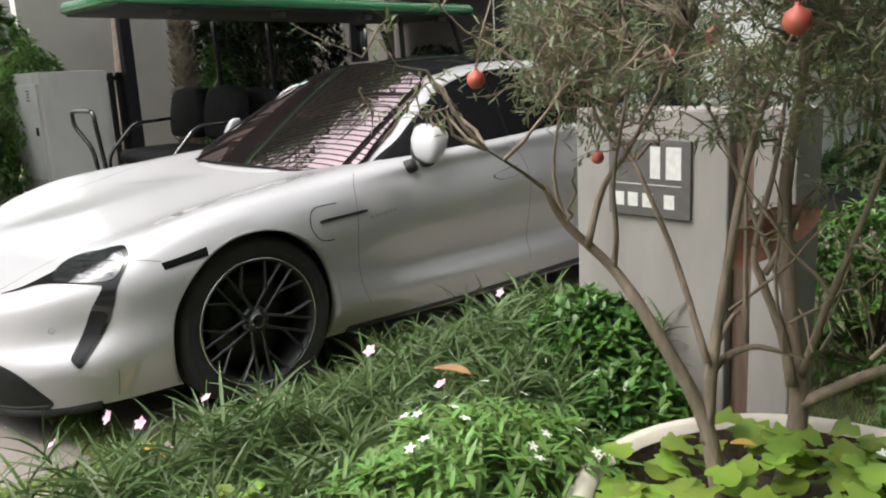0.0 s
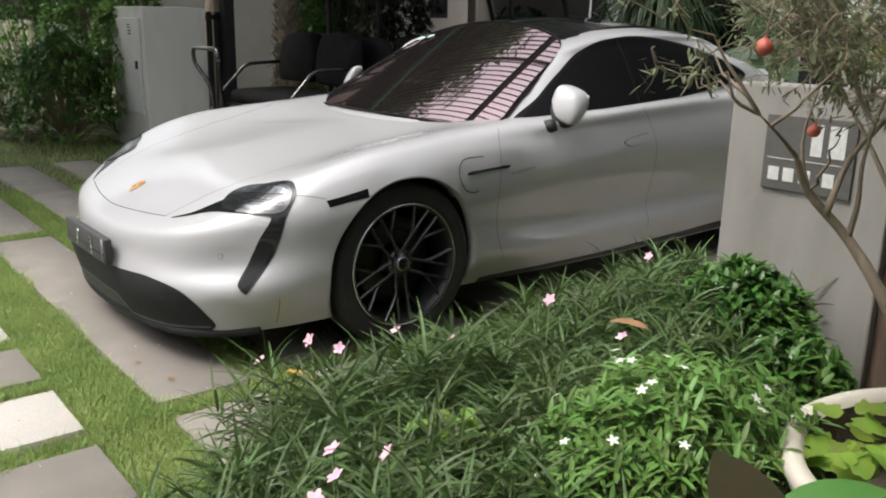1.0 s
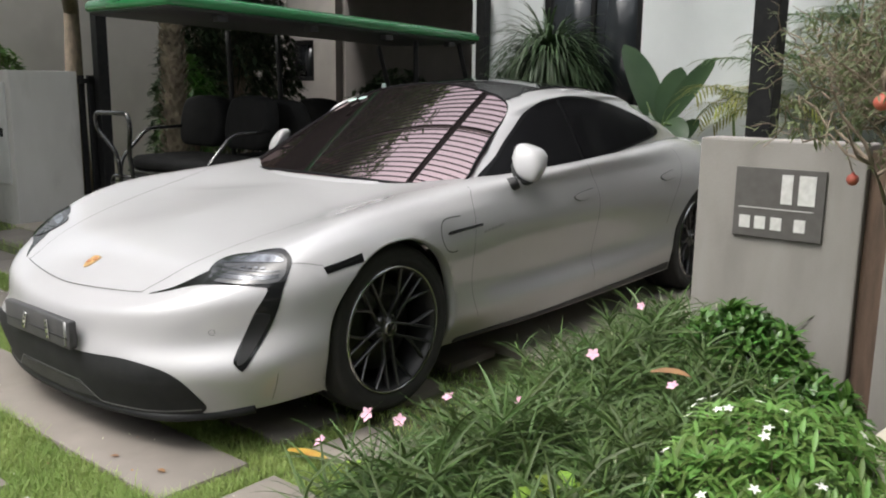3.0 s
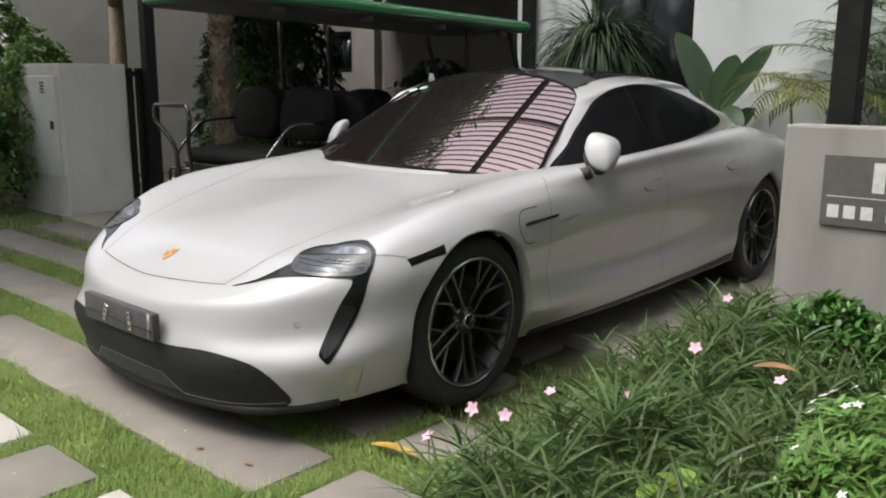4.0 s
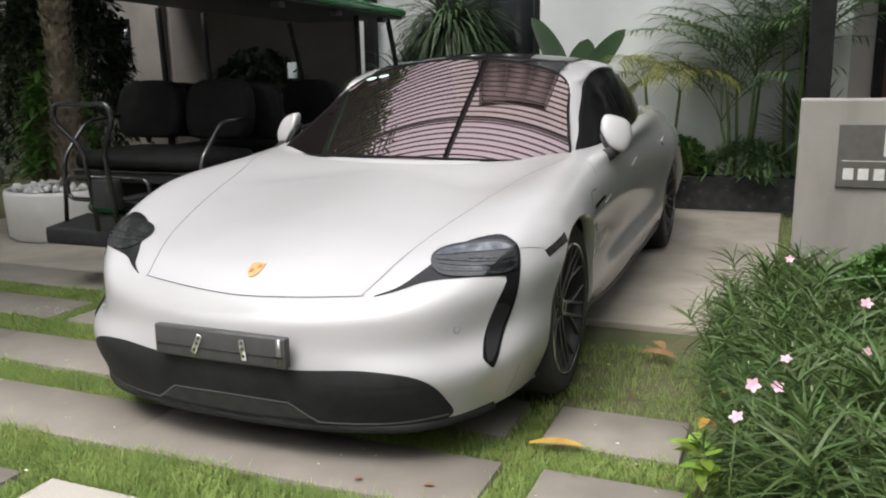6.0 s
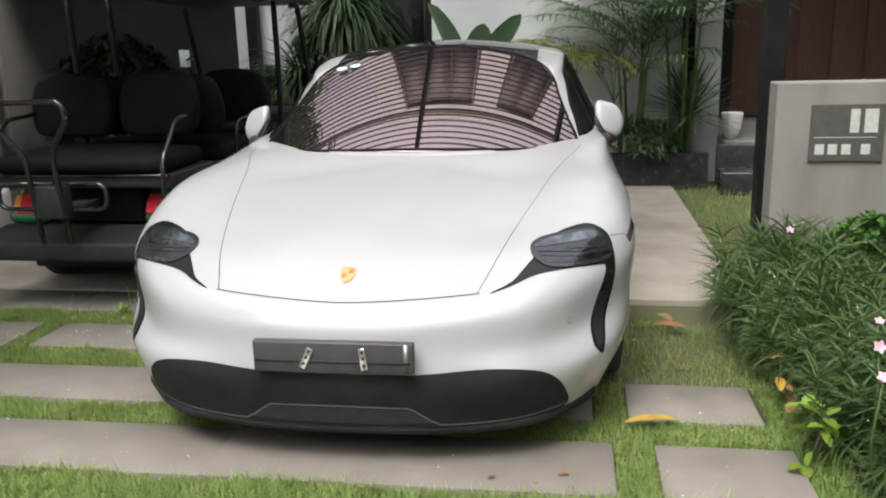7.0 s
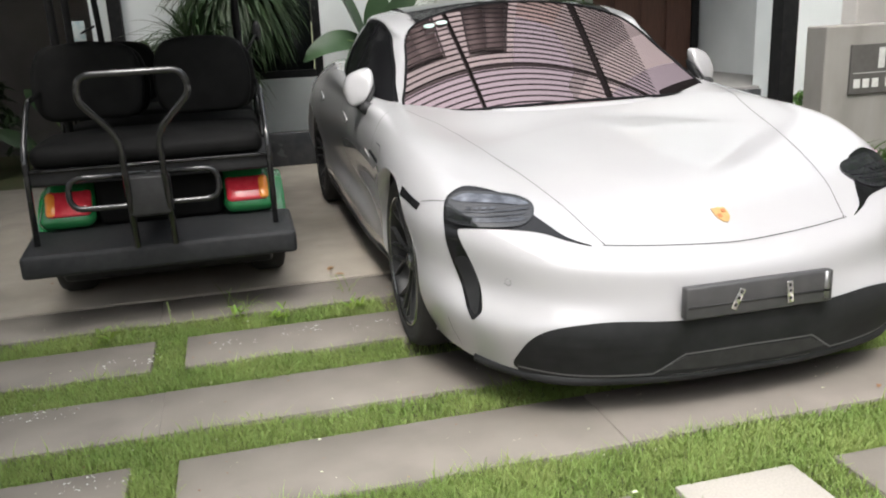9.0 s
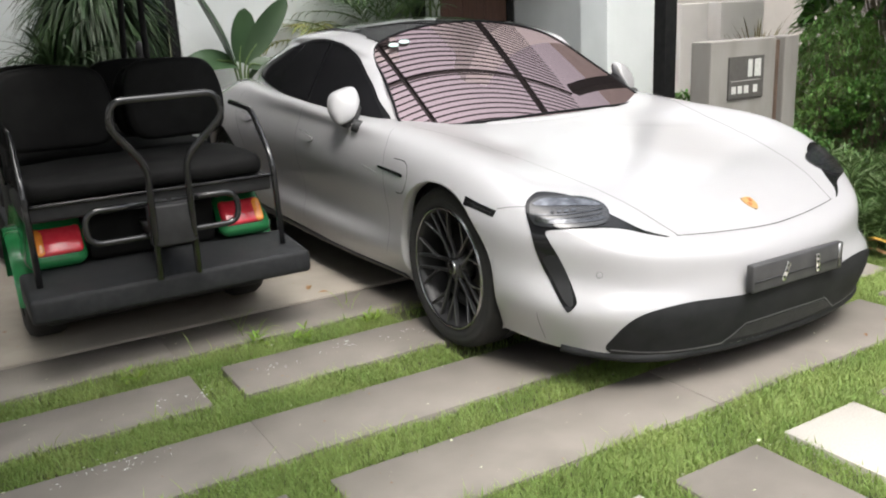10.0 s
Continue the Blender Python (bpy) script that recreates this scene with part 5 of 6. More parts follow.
for k, (x, y) in enumerate(spots):
    c = thing("strap_leaf_plant", "clump of dark green strap leaves in the flower bed", "plant", group="flower bed clumps")
    edge = min(1.0, max(0.0, (x - 1.5) / .35))
    s = (.80 + .26 * edge) * U(.88, 1.1) * (1 + .22 * noise.noise((x * 4.5, y * 4.5, 1.0))) * (1.18 if y > .1 else 1.06)
    c.matrix_world = pose(x, y, -.03, U(-7, 7), U(-7, 7) - (1 - edge) * 14, U(0, 360)) @ Matrix.Diagonal((s * 1.1, s * 1.1, s * 1.12, 1))
    lv = new("leaves", STRAPS[k % 7])
    lv.parent = c
    if k % 3 == 0:
        for j in range(2):
            b = new("bud", BUDMESH)
            b.parent = c
            b.location = (U(-.07, .07), U(-.07, .07), U(.28, .34))
            b.scale = (.7, .7, .7)
# pink flowers where the bed shows them, each on a stalk of its clump
for x, y, z in ((1.93, -.58, .45), (1.95, -.22, .50), (1.61, -1.0, .38), (2.30, -1.19, .47), (1.72, -.62, .42), (1.64, -.86, .42), (1.70, -.80, .40), (2.36, -1.10, .46), (2.36, -1.22, .45), (2.18, -.16, .44), (1.72, .55, .46), (2.42, -1.30, .46)):
    f = thing("pink_flower", "small pink five-petalled flower among strap leaves", "flower", pose(x, y, z + .015), group="pink flowers")
    h = new("petals", PINKMESH)
    h.parent = f
    h.matrix_local = pose(0, 0, 0, U(25, 60), U(-25, 15), U(-20, 20)) @ Matrix.Rotation(U(0, 6), 4, "Z") @ Matrix.Diagonal((U(.85, 1.1),) * 3 + (1,))
    part("stalk", tube(bmesh.new(), [(0, 0, 0), (U(-.02, .02), U(-.02, .02), -.2), (0, 0, -z)], .0025, 5), STEM, f)


# -- leafy bushes --
st = Leaves()
flower(st, (0, 0, 0), 5, .0145, .0068, (0, 0, 1), .15)
STARMESH = st.mesh("flower", WHITEP)


def bush(name, label, m, r, h, leaf, n, ln, wd, n_star=0, whorl=5, lean=.5):
    """Short shoots with whorls of leaves on a bumpy mound, over dark twigs."""
    t = thing(name, label, "shrub", m)
    L, T = Leaves(), bmesh.new()
    stars = []
    for i in range(n):
        a, q = U(0, 2 * math.pi), math.sqrt(U(0, 1))
        bump = 1 + .16 * noise.noise((math.cos(a) * 2 + i * .01, math.sin(a) * 2, q * 2))
        u = q * bump
        dome = math.sqrt(max(0.02, 1 - min(1, q) ** 2.4))
        depth = 1 - .38 * U(0, 1) ** 2.2 if i >= n_star else 1.03
        c = Vector((r[0] * u * math.cos(a) * (1 - .1 * (1 - depth)), r[1] * u * math.sin(a), h * dome * depth * (1 + .14 * noise.noise((a * 2, q * 4, 3.0)))))
        out = Vector((c.x / r[0], c.y / r[1], .9)).normalized()
        for j in range(whorl):
            b = 2 * math.pi * j / whorl + U(-.4, .4)
            side = out.orthogonal().normalized()
            side = (side * math.cos(b) + out.cross(side) * math.sin(b))
            way = out * lean * U(.5, 1.5) + side
            L.blade(c + Vector((U(-.01, .01), U(-.01, .01), U(-.012, .012))), way, (0, 0, 1), ln * U(.75, 1.2), wd * U(.8, 1.2), U(.1, .7), 3, .3)
        if i % 6 == 0:
            tube(T, [c * .25, c * .7 + Vector((0, 0, -.02)), c], [.006, .004, .002], 5)
        if i < n_star:
            stars.append((c + out * .035, out + Vector((U(-.3, .3), U(-.3, .3), 0))))
    L.under("leaves", leaf, t)
    part("branchwork", T, BARK, t)
    for c, out in stars:
        f = new("flower", STARMESH)
        f.parent = t
        f.matrix_local = Matrix.Translation(c) @ out.to_track_quat("Z", "Y").to_matrix().to_4x4() @ Matrix.Rotation(U(0, 6), 4, "Z")
    return t


bush("white_flowered_shrub", "bright green shrub with small white star flowers", pose(2.57, -.42, -.03), (.35, .50), .56, STARLEAF, 1300, .050, .0115, 40)
bush("white_flowered_shrub", "low bright green shrub beside the cream pot", pose(3.30, -1.05, -.03), (.36, .30), .42, STARLEAF, 480, .044, .0135, 8)
bush("white_flowered_shrub", "bright green shrub with white flowers behind the pot", pose(3.40, .38, -.03), (.42, .40), .50, STARLEAF, 600, .045, .0135, 14)
bush("glossy_shrub", "dark glossy green shrub against the pillar", pose(2.10, .58, -.03), (.30, .30), .53, DARKLEAF, 560, .050, .021, 0, 6, .8)
bush("glossy_shrub", "dark glossy green shrub beside the pillar slot", pose(2.36, .42, -.03), (.24, .28), .40, DARKLEAF, 300, .05, .021, 0, 6, .8)
bush("young_seedling", "pale lime green seedling among the strap leaves", pose(2.19, -.80, .0), (.09, .09), .42, LIMELEAF, 15, .06, .038, 0, 3, .4)
bush("young_seedling", "pale lime green seedling at the bed's edge", pose(1.50, -.78, .0), (.06, .06), .22, LIMELEAF, 8, .06, .04, 0, 3, .4)
bush("glossy_shrub", "dark green shrub behind the cream pot", pose(3.35, .85, -.03), (.42, .34), .82, DARKLEAF, 520, .055, .02, 0, 6, .8)
bush("glossy_shrub", "dark green shrub beside the cream pot", pose(3.95, .55, -.03), (.36, .40), .85, DARKLEAF, 480, .055, .02, 0, 6, .8)
# shrub added behind the pillar to stand in for dark shade on the lawn
bush("glossy_shrub", "dark shrub added for the shade behind the gate pillar", pose(2.50, 1.95, -.03), (.42, .36), .68, DARKLEAF, 520, .055, .02, 0, 6, .8)
bush("round_bush", "rounded fresh green bush beyond the pillar", pose(3.35, 1.15, -.03), (.36, .36), .78, STARLEAF, 560, .045, .016)
bush("round_bush", "tall feathery green shrub by the boundary", pose(4.55, 2.0, -.03), (.55, .5), 1.25, STARLEAF, 1100, .07, .014)
bush("round_bush", "loose bright green shrub on the lawn", pose(3.85, 1.45, -.03), (.48, .42), 1.12, STARLEAF, 900, .06, .013)
# hedge row added in the east to keep light off the car's flank
for x, y in ((6.1, -3.2), (5.9, -1.7), (6.2, -.2), (6.0, 1.2), (6.3, 2.5)):
    bush("light_blocking_hedge", "tall dense hedge shrub added to block light from the east", pose(x, y, -.03), (.85, 1.0), 5.2, DARKLEAF, 1100, .22, .085)
bush("hedge_shrub", "mixed green hedge shrub in the shade", pose(-5.9, .55, -.03), (.6, .5), 1.15, DARKLEAF, 800, .075, .03, 8)
bush("hedge_shrub", "bright green hedge shrub beside the meter pillar", pose(-6.0, 1.35, -.03), (.6, .5), 1.7, STARLEAF, 620, .10, .035)
bush("hedge_shrub", "tall dark hedge shrub", pose(-7.2, 1.3, -.03), (.8, .6), 2.3, DARKLEAF, 800, .11, .04)
bush("hedge_shrub", "low white-dotted hedge shrub", pose(-7.0, .2, -.03), (.7, .5), .9, DARKLEAF, 520, .075, .03, 14)
bush("hedge_shrub", "tall dark hedge shrub further along the street", pose(-8.6, .9, -.03), (.9, .7), 2.2, DARKLEAF, 700, .11, .045)
bush("shade_plant", "green leafed plant in the shade by the palm", pose(-4.55, 2.75, -.03), (.32, .30), 1.50, DARKLEAF, 150, .17, .045)
# these four shrubs take the leaf colour that has shade painted in
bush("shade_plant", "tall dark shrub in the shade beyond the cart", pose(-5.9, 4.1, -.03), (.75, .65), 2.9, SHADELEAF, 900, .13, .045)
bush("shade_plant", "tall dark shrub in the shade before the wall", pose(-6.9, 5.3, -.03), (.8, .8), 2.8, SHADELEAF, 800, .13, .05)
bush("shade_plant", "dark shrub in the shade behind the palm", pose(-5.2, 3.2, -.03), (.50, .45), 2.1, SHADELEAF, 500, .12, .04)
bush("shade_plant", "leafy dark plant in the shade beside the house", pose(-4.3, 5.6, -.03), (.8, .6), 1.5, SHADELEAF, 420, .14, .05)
bush("low_fern", "low fan-leafed plant in the stone planter", pose(.72, 4.72, .24), (.34, .26), .35, DARKLEAF, 170, .11, .028)
bush("low_fern", "low green plant in the stone planter", pose(1.35, 4.66, .24), (.38, .22), .33, PALMLEAF, 200, .12, .02)


# -- potted fruit tree --
pot = thing("plant_pot", "large weathered cream plant pot", "pot", pose(3.165, -.10, -.03))
PR = .465
part("bowl", lathe(bmesh.new(), [(.24, 0), (.29, .04), (.38, .20), (PR - .04, .36), (PR - .012, .42), (PR, .445), (PR - .002, .462), (PR - .016, .472), (PR - .04, .468), (PR - .052, .45)], 64), POTM, pot)
part("inner_wall", lathe(bmesh.new(), [(PR - .052, .45), (PR - .058, .40), (PR - .085, .34)], 64), EARTH, pot, "soil-stained inner wall")
part("earth", lathe(bmesh.new(), [(.0005, .365), (.2, .368), (PR - .078, .355)], 32), EARTH, pot, "dark potting earth")
def lobed_leaf(ln, wd, bend):
    L = Leaves()
    L.blade((0, 0, 0), (1, 0, .1), (0, 0, 1), ln, wd, bend, 12, .22, lambda t: min(1, t * 5 + .15) * (1 - t) ** .55 * (1 + .30 * math.cos(t * 15)))
    return L.mesh("leaf", LIMELEAF)


LOBED = [lobed_leaf(U(.06, .095), U(.07, .10), U(.5, 1.4)) for i in range(8)]
for i in range(230):
    a, q = U(0, 2 * math.pi), math.sqrt(U(.02, .95)) * .39
    if q * math.cos(a) < -.10 and U(0, 1) < .3:
        continue
    lf = new("leaf", LOBED[i % 8])
    lf.parent = pot
    lf.matrix_local = pose(q * math.cos(a), q * math.sin(a), .365 + U(.03, .15), U(-25, 25), U(-35, 15), U(0, 360))

tree = thing("fruit_tree", "small pomegranate tree with bare brown stems and red fruit", "tree", pose(2.975, -.02, .30))
TB, TL = bmesh.new(), Leaves()


def crooked(a, b, n, jog):
    pts = [a]
    for i in range(1, n):
        pts.append(a.lerp(b, i / n) + Vector((U(-jog, jog), U(-jog, jog), U(-jog, jog))))
    return pts + [b]


stems = []
for pts, r in (([(.01, -.07, 0), (-.005, -.09, .16), (-.03, -.11, .29), (-.105, -.17, .47), (-.185, -.19, .58), (-.25, -.26, .68), (-.26, -.31, .76)], .026),
               ([(-.26, -.30, .75), (-.258, -.38, .80), (-.257, -.47, .85)], .0065),
               ([(-.02, -.10, .22), (-.01, -.10, .40), (.02, -.10, .62), (.05, -.08, .84), (.12, -.06, 1.08)], .018),
               ([(.02, .15, 0), (.03, .18, .12), (.03, .20, .25), (.00, .20, .45), (-.03, .22, .70), (.02, .18, .98), (.03, .10, 1.15)], .034),
               ([(.03, .19, .22), (.14, .24, .30), (.30, .30, .40), (.44, .34, .58), (.50, .30, .85)], .018),
               ([(-.185, -.19, .58), (-.17, -.20, .66), (-.16, -.22, .78), (-.10, -.24, 1.0)], .009),
               ([(-.22, -.23, .63), (-.20, -.20, .75), (-.15, -.17, .84), (-.06, -.12, 1.05)], .010),
               ([(-.25, -.26, .68), (-.27, -.27, .78), (-.24, -.28, .92)], .007),
               ([(.03, .20, .28), (.12, .12, .50), (.22, .06, .75), (.30, .0, 1.0)], .013),
               ([(.00, .20, .45), (-.12, .26, .62), (-.24, .30, .82), (-.34, .28, 1.0)], .010),
               ([(-.01, -.12, .40), (-.14, -.06, .62), (-.30, -.02, .84), (-.42, -.06, .98)], .010),
               ([(-.026, -.095, .349), (-.024, -.074, .406), (-.009, -.034, .474), (.001, -.019, .485)], .011),
               ([(-.023, -.086, .365), (-.007, -.058, .396), (.03, -.01, .414), (.071, .031, .399), (.101, .06, .387)], .012),
               ([(.026, .172, .272), (-.005, .176, .39), (-.047, .165, .499), (-.068, .165, .572), (-.061, .232, .749), (-.06, .269, .90)], .016),
               ([(-.046, .172, .517), (-.023, .224, .595), (-.008, .267, .674)], .010),
               ([(.015, -.017, .42), (-.002, .004, .567), (-.02, .031, .707), (-.05, .06, .92)], .008)):
    c = catmull([Vector(q) for q in pts], 4)
    tube(TB, c, [r * .80 * (1 - .70 * i / (len(c) - 1)) * (1 + .07 * noise.noise((i * .9, r * 99, 0))) for i in range(len(c))], 9)
    stems += c[len(c) // 2:]


def canopy(centre, radii, n):
    """Fine crooked twigs with small leaves, each twig carried by the nearest stem."""
    for k in range(n):
        while True:
            q = Vector((U(-1, 1), U(-1, 1), U(-1, 1)))
            if q.length < 1:
                break
        p = Vector(centre) + Vector((q.x * radii[0], q.y * radii[1], q.z * radii[2]))
        root = min(stems, key=lambda w: (w - p).length + max(0, w.z - p.z) * .6)
        pts = crooked(root, p, 5, .018)
        if k % 2 == 0:
            tube(TB, pts, [.0045, .004, .0032, .0026, .002, .0014], 5, caps=False)
        for h in range(2):
            d = Vector((U(-1, 1), U(-1, 1), U(-.8, .5))).normalized()
            e = p + d * U(.05, .13)
            tw = crooked(p, e, 3, .012)
            tube(TB, tw, [.0017, .0014, .0012, .0009], 4, caps=False)
            for j in range(9):
                t = U(0, 1)
                b = tw[0].lerp(tw[-1], t) + Vector((U(-.014, .014), U(-.014, .014), U(-.014, .014)))
                TL.blade(b, d * .5 + Vector((U(-1, 1), U(-1, 1), U(-.8, .6))), (U(-.5, .5), U(-.5, .5), 1), U(.018, .036), U(.0045, .0075), U(0, .6), 2, .2)


canopy((-.08, -.05, 1.05), (.44, .42, .22), 330)
canopy((-.38, -.52, 1.03), (.13, .18, .12), 9)
canopy((.36, .05, 1.08), (.30, .35, .28), 180)
canopy((-.44, .06, 1.10), (.20, .22, .24), 60)
canopy((.20, .12, .72), (.34, .25, .22), 14)
for k in range(16):
    # leafless twigs below the crown
    a = stems[int(U(0, len(stems)))] if k % 2 else Vector((U(-.05, .30), U(-.05, .28), U(.25, .55)))
    e = a + Vector((U(-.30, .30), U(-.22, .22), U(.12, .42)))
    tube(TB, crooked(a, e, 6, .014), [.0042, .0038, .0034, .0029, .0024, .0018, .0012], 5, caps=False)
part("trunk", TB, BARK, tree, "grey brown crooked stems")
dead = Leaves()
dead.blade((-.15, .198, .515), (.105, .168, .151), (.45, -.87, .2), .26, .105, .5, 8, .35, lambda t: math.sin(math.pi * (t * .9 + .06)) ** .8)
dead.under("withered_leaf", mat("russet_dead_leaf", (.24, .115, .07), .7, 0, (.17, .075, .045), 14, through_light=.15), tree, "large withered russet leaf hung in the branches")
TL.under("crown", TREELEAF, tree, "small narrow olive green leaves")
for x, y, z, r in ((2.73, -.52, 1.275, .016), (3.22, -.35, 1.34, .021), (2.549, .054, 1.067, .016), (2.86, -.12, 1.30, .012), (2.66, .38, 1.34, .022)):
    f = thing("red_fruit", "small round orange red fruit on a twig", "fruit", pose(x, y, z), group="fruits of the tree")
    part("skin", lathe(bmesh.new(), [(.0005, -r), (r * .6, -r * .82), (r * .95, -r * .3), (r, .1 * r), (r * .8, r * .65), (r * .32, r * .95), (r * .2, r * 1.12), (r * .26, r * 1.25), (.0005, r * 1.1)], 16), FRUIT, f)
    part("twig", tube(bmesh.new(), [(0, 0, r), (U(-.02, .02), U(-.02, .02), r + .06), (U(-.05, .05), U(-.05, .05), r + .14)], .002, 5), BARK, f)

# near broad leaves in front of the pot
nl = thing("broad_leaf_plant", "broad-leafed plant with one withered brown leaf", "plant", pose(3.13, -1.013, -.03))
part("stem", tube(bmesh.new(), catmull([(0, 0, 0), (.01, .01, .4), (0, 0, .72)], 5), .006, 6), STEM, nl)
L = Leaves()
L.blade((0, 0, .74), (.35, .45, .15), (0, 0, 1), .14, .062, .3, 5)
L.blade((0, 0, .70), (-.6, -.3, .05), (0, 0, 1), .15, .07, .4, 5)
L.blade((0, 0, .60), (.2, -.7, .1), (0, 0, 1), .14, .07, .5, 5)
L.under("leaves", green("fresh_broad_leaf", (.07, .22, .04), (.10, .27, .06), .3), nl)
L = Leaves()
L.blade((.0, -.004, .650), (-.28, -.14, .55), (1, -1, .3), .175, .10, .2, 6)
L.under("withered_leaf", mat("withered_leaf", (.075, .055, .026), .7, 0, (.04, .05, .02), 12, through_light=.1), nl, "withered brown leaf")


# -- plants against the house --
def palm(label, m, stems, fronds, leaf, fl=.75, droop=1.1, leaflet=.33, tall=(.45, 1.0)):
    t = thing("palm", label, "palm", m)
    for k in range(stems):
        a = 2 * math.pi * k / stems + U(-.4, .4)
        foot = Vector((.07 * math.cos(a), .07 * math.sin(a), 0))
        head = foot * 2.2 + Vector((0, 0, U(*tall)))
        part("cane", tube(bmesh.new(), [foot, (foot + head) / 2 + Vector((.01, 0, 0)), head], [.018, .015, .012], 8), STEM, t)
        for i in range(fronds):
            b = a + 2 * math.pi * i / fronds + U(-.5, .5)
            L = Leaves()
            p, d = head.copy(), Vector((math.cos(b) * .6, math.sin(b) * .45, U(.7, 1.8))).normalized()
            pts = [p]
            n = 15
            for j in range(n):
                p = p + d * (fl * U(.95, 1.05) / n)
                d = (d + Vector((math.cos(b) * .05, math.sin(b) * .04, -droop / n))).normalized()
                pts.append(p)
                if j > 2:
                    side = d.cross(Vector((0, 0, 1))).normalized()
                    for s in (1, -1):
                        L.blade(p, side * s * .8 + d * .7 + Vector((0, 0, .1)), (0, 0, 1), leaflet * (1 - .5 * abs(j / n - .45)) * U(.75, 1.15), .019, U(.7, 1.5), 3, .3)
            fr = L.under("frond", leaf, t)
            part("rachis", tube(bmesh.new(), pts, .004, 5), STEM, fr)
    return t


palm("slender clumping palm in the stone planter", pose(1.27, 4.70, .24), 6, 6, PALMLEAF, 1.0, 1.0)
palm("tall clumping palm at the planter's end by the porch", pose(1.72, 4.70, .24), 4, 6, PALMLEAF, .95, 1.25, .33, (.95, 1.45))
palm("slender clumping palm with one yellowed frond", pose(.62, 4.55, .24), 2, 5, YELLOWLEAF, .62, 2.2, .30, (.72, .85))


def rosette(name, label, m, n, ln, wd, bend, leaf, stem=0.0, lo=-.3, hi=1.3):
    t = thing(name, label, "plant", m)
    L = Leaves()
    for i in range(n):
        a = 2.39996 * i + U(-.2, .2)
        el = lo + (hi - lo) * (i / n) + U(-.1, .1)
        L.blade((U(-.03, .03), U(-.03, .03), stem + U(-.05, .05)), (math.cos(a) * math.cos(el), math.sin(a) * math.cos(el), math.sin(el)), (0, 0, 1), ln * U(.8, 1.15), wd, bend * U(.7, 1.3), 6, .25,
                lambda s: .5 + .6 * math.sin(math.pi * (s * .75 + .1)))
    L.under("leaves", leaf, t)
    if stem:
        part("stem", tube(bmesh.new(), [(0, 0, 0), (.02, 0, stem / 2), (0, 0, stem)], [.05, .04, .035], 9), BARK, t)
    return t


FOUNTAIN = green("dark_drooping_leaf", (.034, .064, .026), (.055, .092, .038), .2)
rosette("fountain_plant", "tall fountain of drooping dark strap leaves", pose(-1.38, 4.60, .24), 1100, .74, .018, 2.4, FOUNTAIN, 1.26, -.5)
rosette("fountain_plant", "drooping dark strap-leafed plant near the window", pose(-1.75, 4.40, -.02), 420, .72, .020, 2.3, FOUNTAIN, .95)
rosette("fountain_plant", "brown-tipped fountain of narrow strap leaves on the lawn", pose(3.55, 2.1, -.03), 230, .62, .013, 1.1, green("browned_strap_leaf", (.17, .15, .06), (.26, .20, .10), .35), .62, -.1, 1.4)
rosette("spiky_cycad", "spiky dark green cycad in the stone planter beside the porch", pose(1.80, 4.74, .24), 130, .50, .020, .35, PALMLEAF, .40, -.2, 1.4)


def broad_plant(label, m, leaves, leaf=BIGLEAF):
    """Leaves on stalks; each has its heading, rise, stalk, length and width, and the heading that its face looks to, if not the street."""
    t = thing("broad_leaf_plant", label, "plant", m)
    for a, el, stalk, ln, wd, *face in leaves:
        d = Vector((math.cos(a) * math.cos(el), math.sin(a) * math.cos(el), math.sin(el)))
        tip = d * stalk
        lf = Leaves()
        up = (math.cos(face[0]), math.sin(face[0]), .2) if face else (-math.sin(a) * .3, -1, .25)
        lf.blade(tip, d, up, ln, wd, .25, 10, .22, lambda s: math.sin(math.pi * (s * .9 + .07)) ** .55)
        ob = lf.under("leaf", leaf, t)
        part("leaf_stalk", tube(bmesh.new(), [(0, 0, 0), tip * .5 + Vector((0, 0, .02)), tip + d * ln * .12], [.014, .011, .007], 7), STEM, ob)
    return t


pad = thing("broad_leaf_plant", "plant with large upright paddle leaves by the wall", "plant", pose(-.20, 4.65, .24))
for (x0, y0, z0), (x1, y1, z1), wd, face, bend in (((-.06, .0, .74), (-.36, -.02, 1.48), .36, -.35, .25), ((.0, .03, .80), (.10, .08, 1.27), .25, -1.35, .3), ((.04, .0, .78), (.44, -.03, 1.36), .21, -1.75, .2),
                                                  ((-.06, -.06, .78), (-.66, -.16, .98), .27, -1.6, 1.1), ((.05, -.06, .76), (.36, -.22, .80), .20, -1.5, .9), ((.02, .05, .50), (.30, .02, .86), .18, -1.5, .4)):
    a, b = Vector((x0, y0, z0)), Vector((x1, y1, z1))
    lf = Leaves()
    lf.blade(a, b - a, (math.cos(face), math.sin(face), .25 if bend < .8 else 1.1), (b - a).length, wd, bend, 12, .3, lambda t: math.sin(math.pi * (t * .92 + .05)) ** .6)
    ob = lf.under("leaf", BIGLEAF, pad)
    part("leaf_stalk", tube(bmesh.new(), catmull([Vector((x0 * .2, y0 * .2, 0)), a * .6 + Vector((-x0 * .2, 0, 0)), a, a.lerp(b, .3)], 4), [.016, .015, .014, .013, .012, .011, .010, .009, .009, .008, .007, .006, .005], 7), STEM, ob)
PALELEAF = green("pale_climber_leaf", (.06, .10, .04), (.09, .13, .055), .2)
broad_plant("climbing plant with pale rounded leaves on the white wall", pose(-2.25, 4.80, .24),
            [(U(0, 6.28), U(1.0, 1.5), U(.35, .85), U(.13, .19), U(.10, .14)) for i in range(30)], PALELEAF)
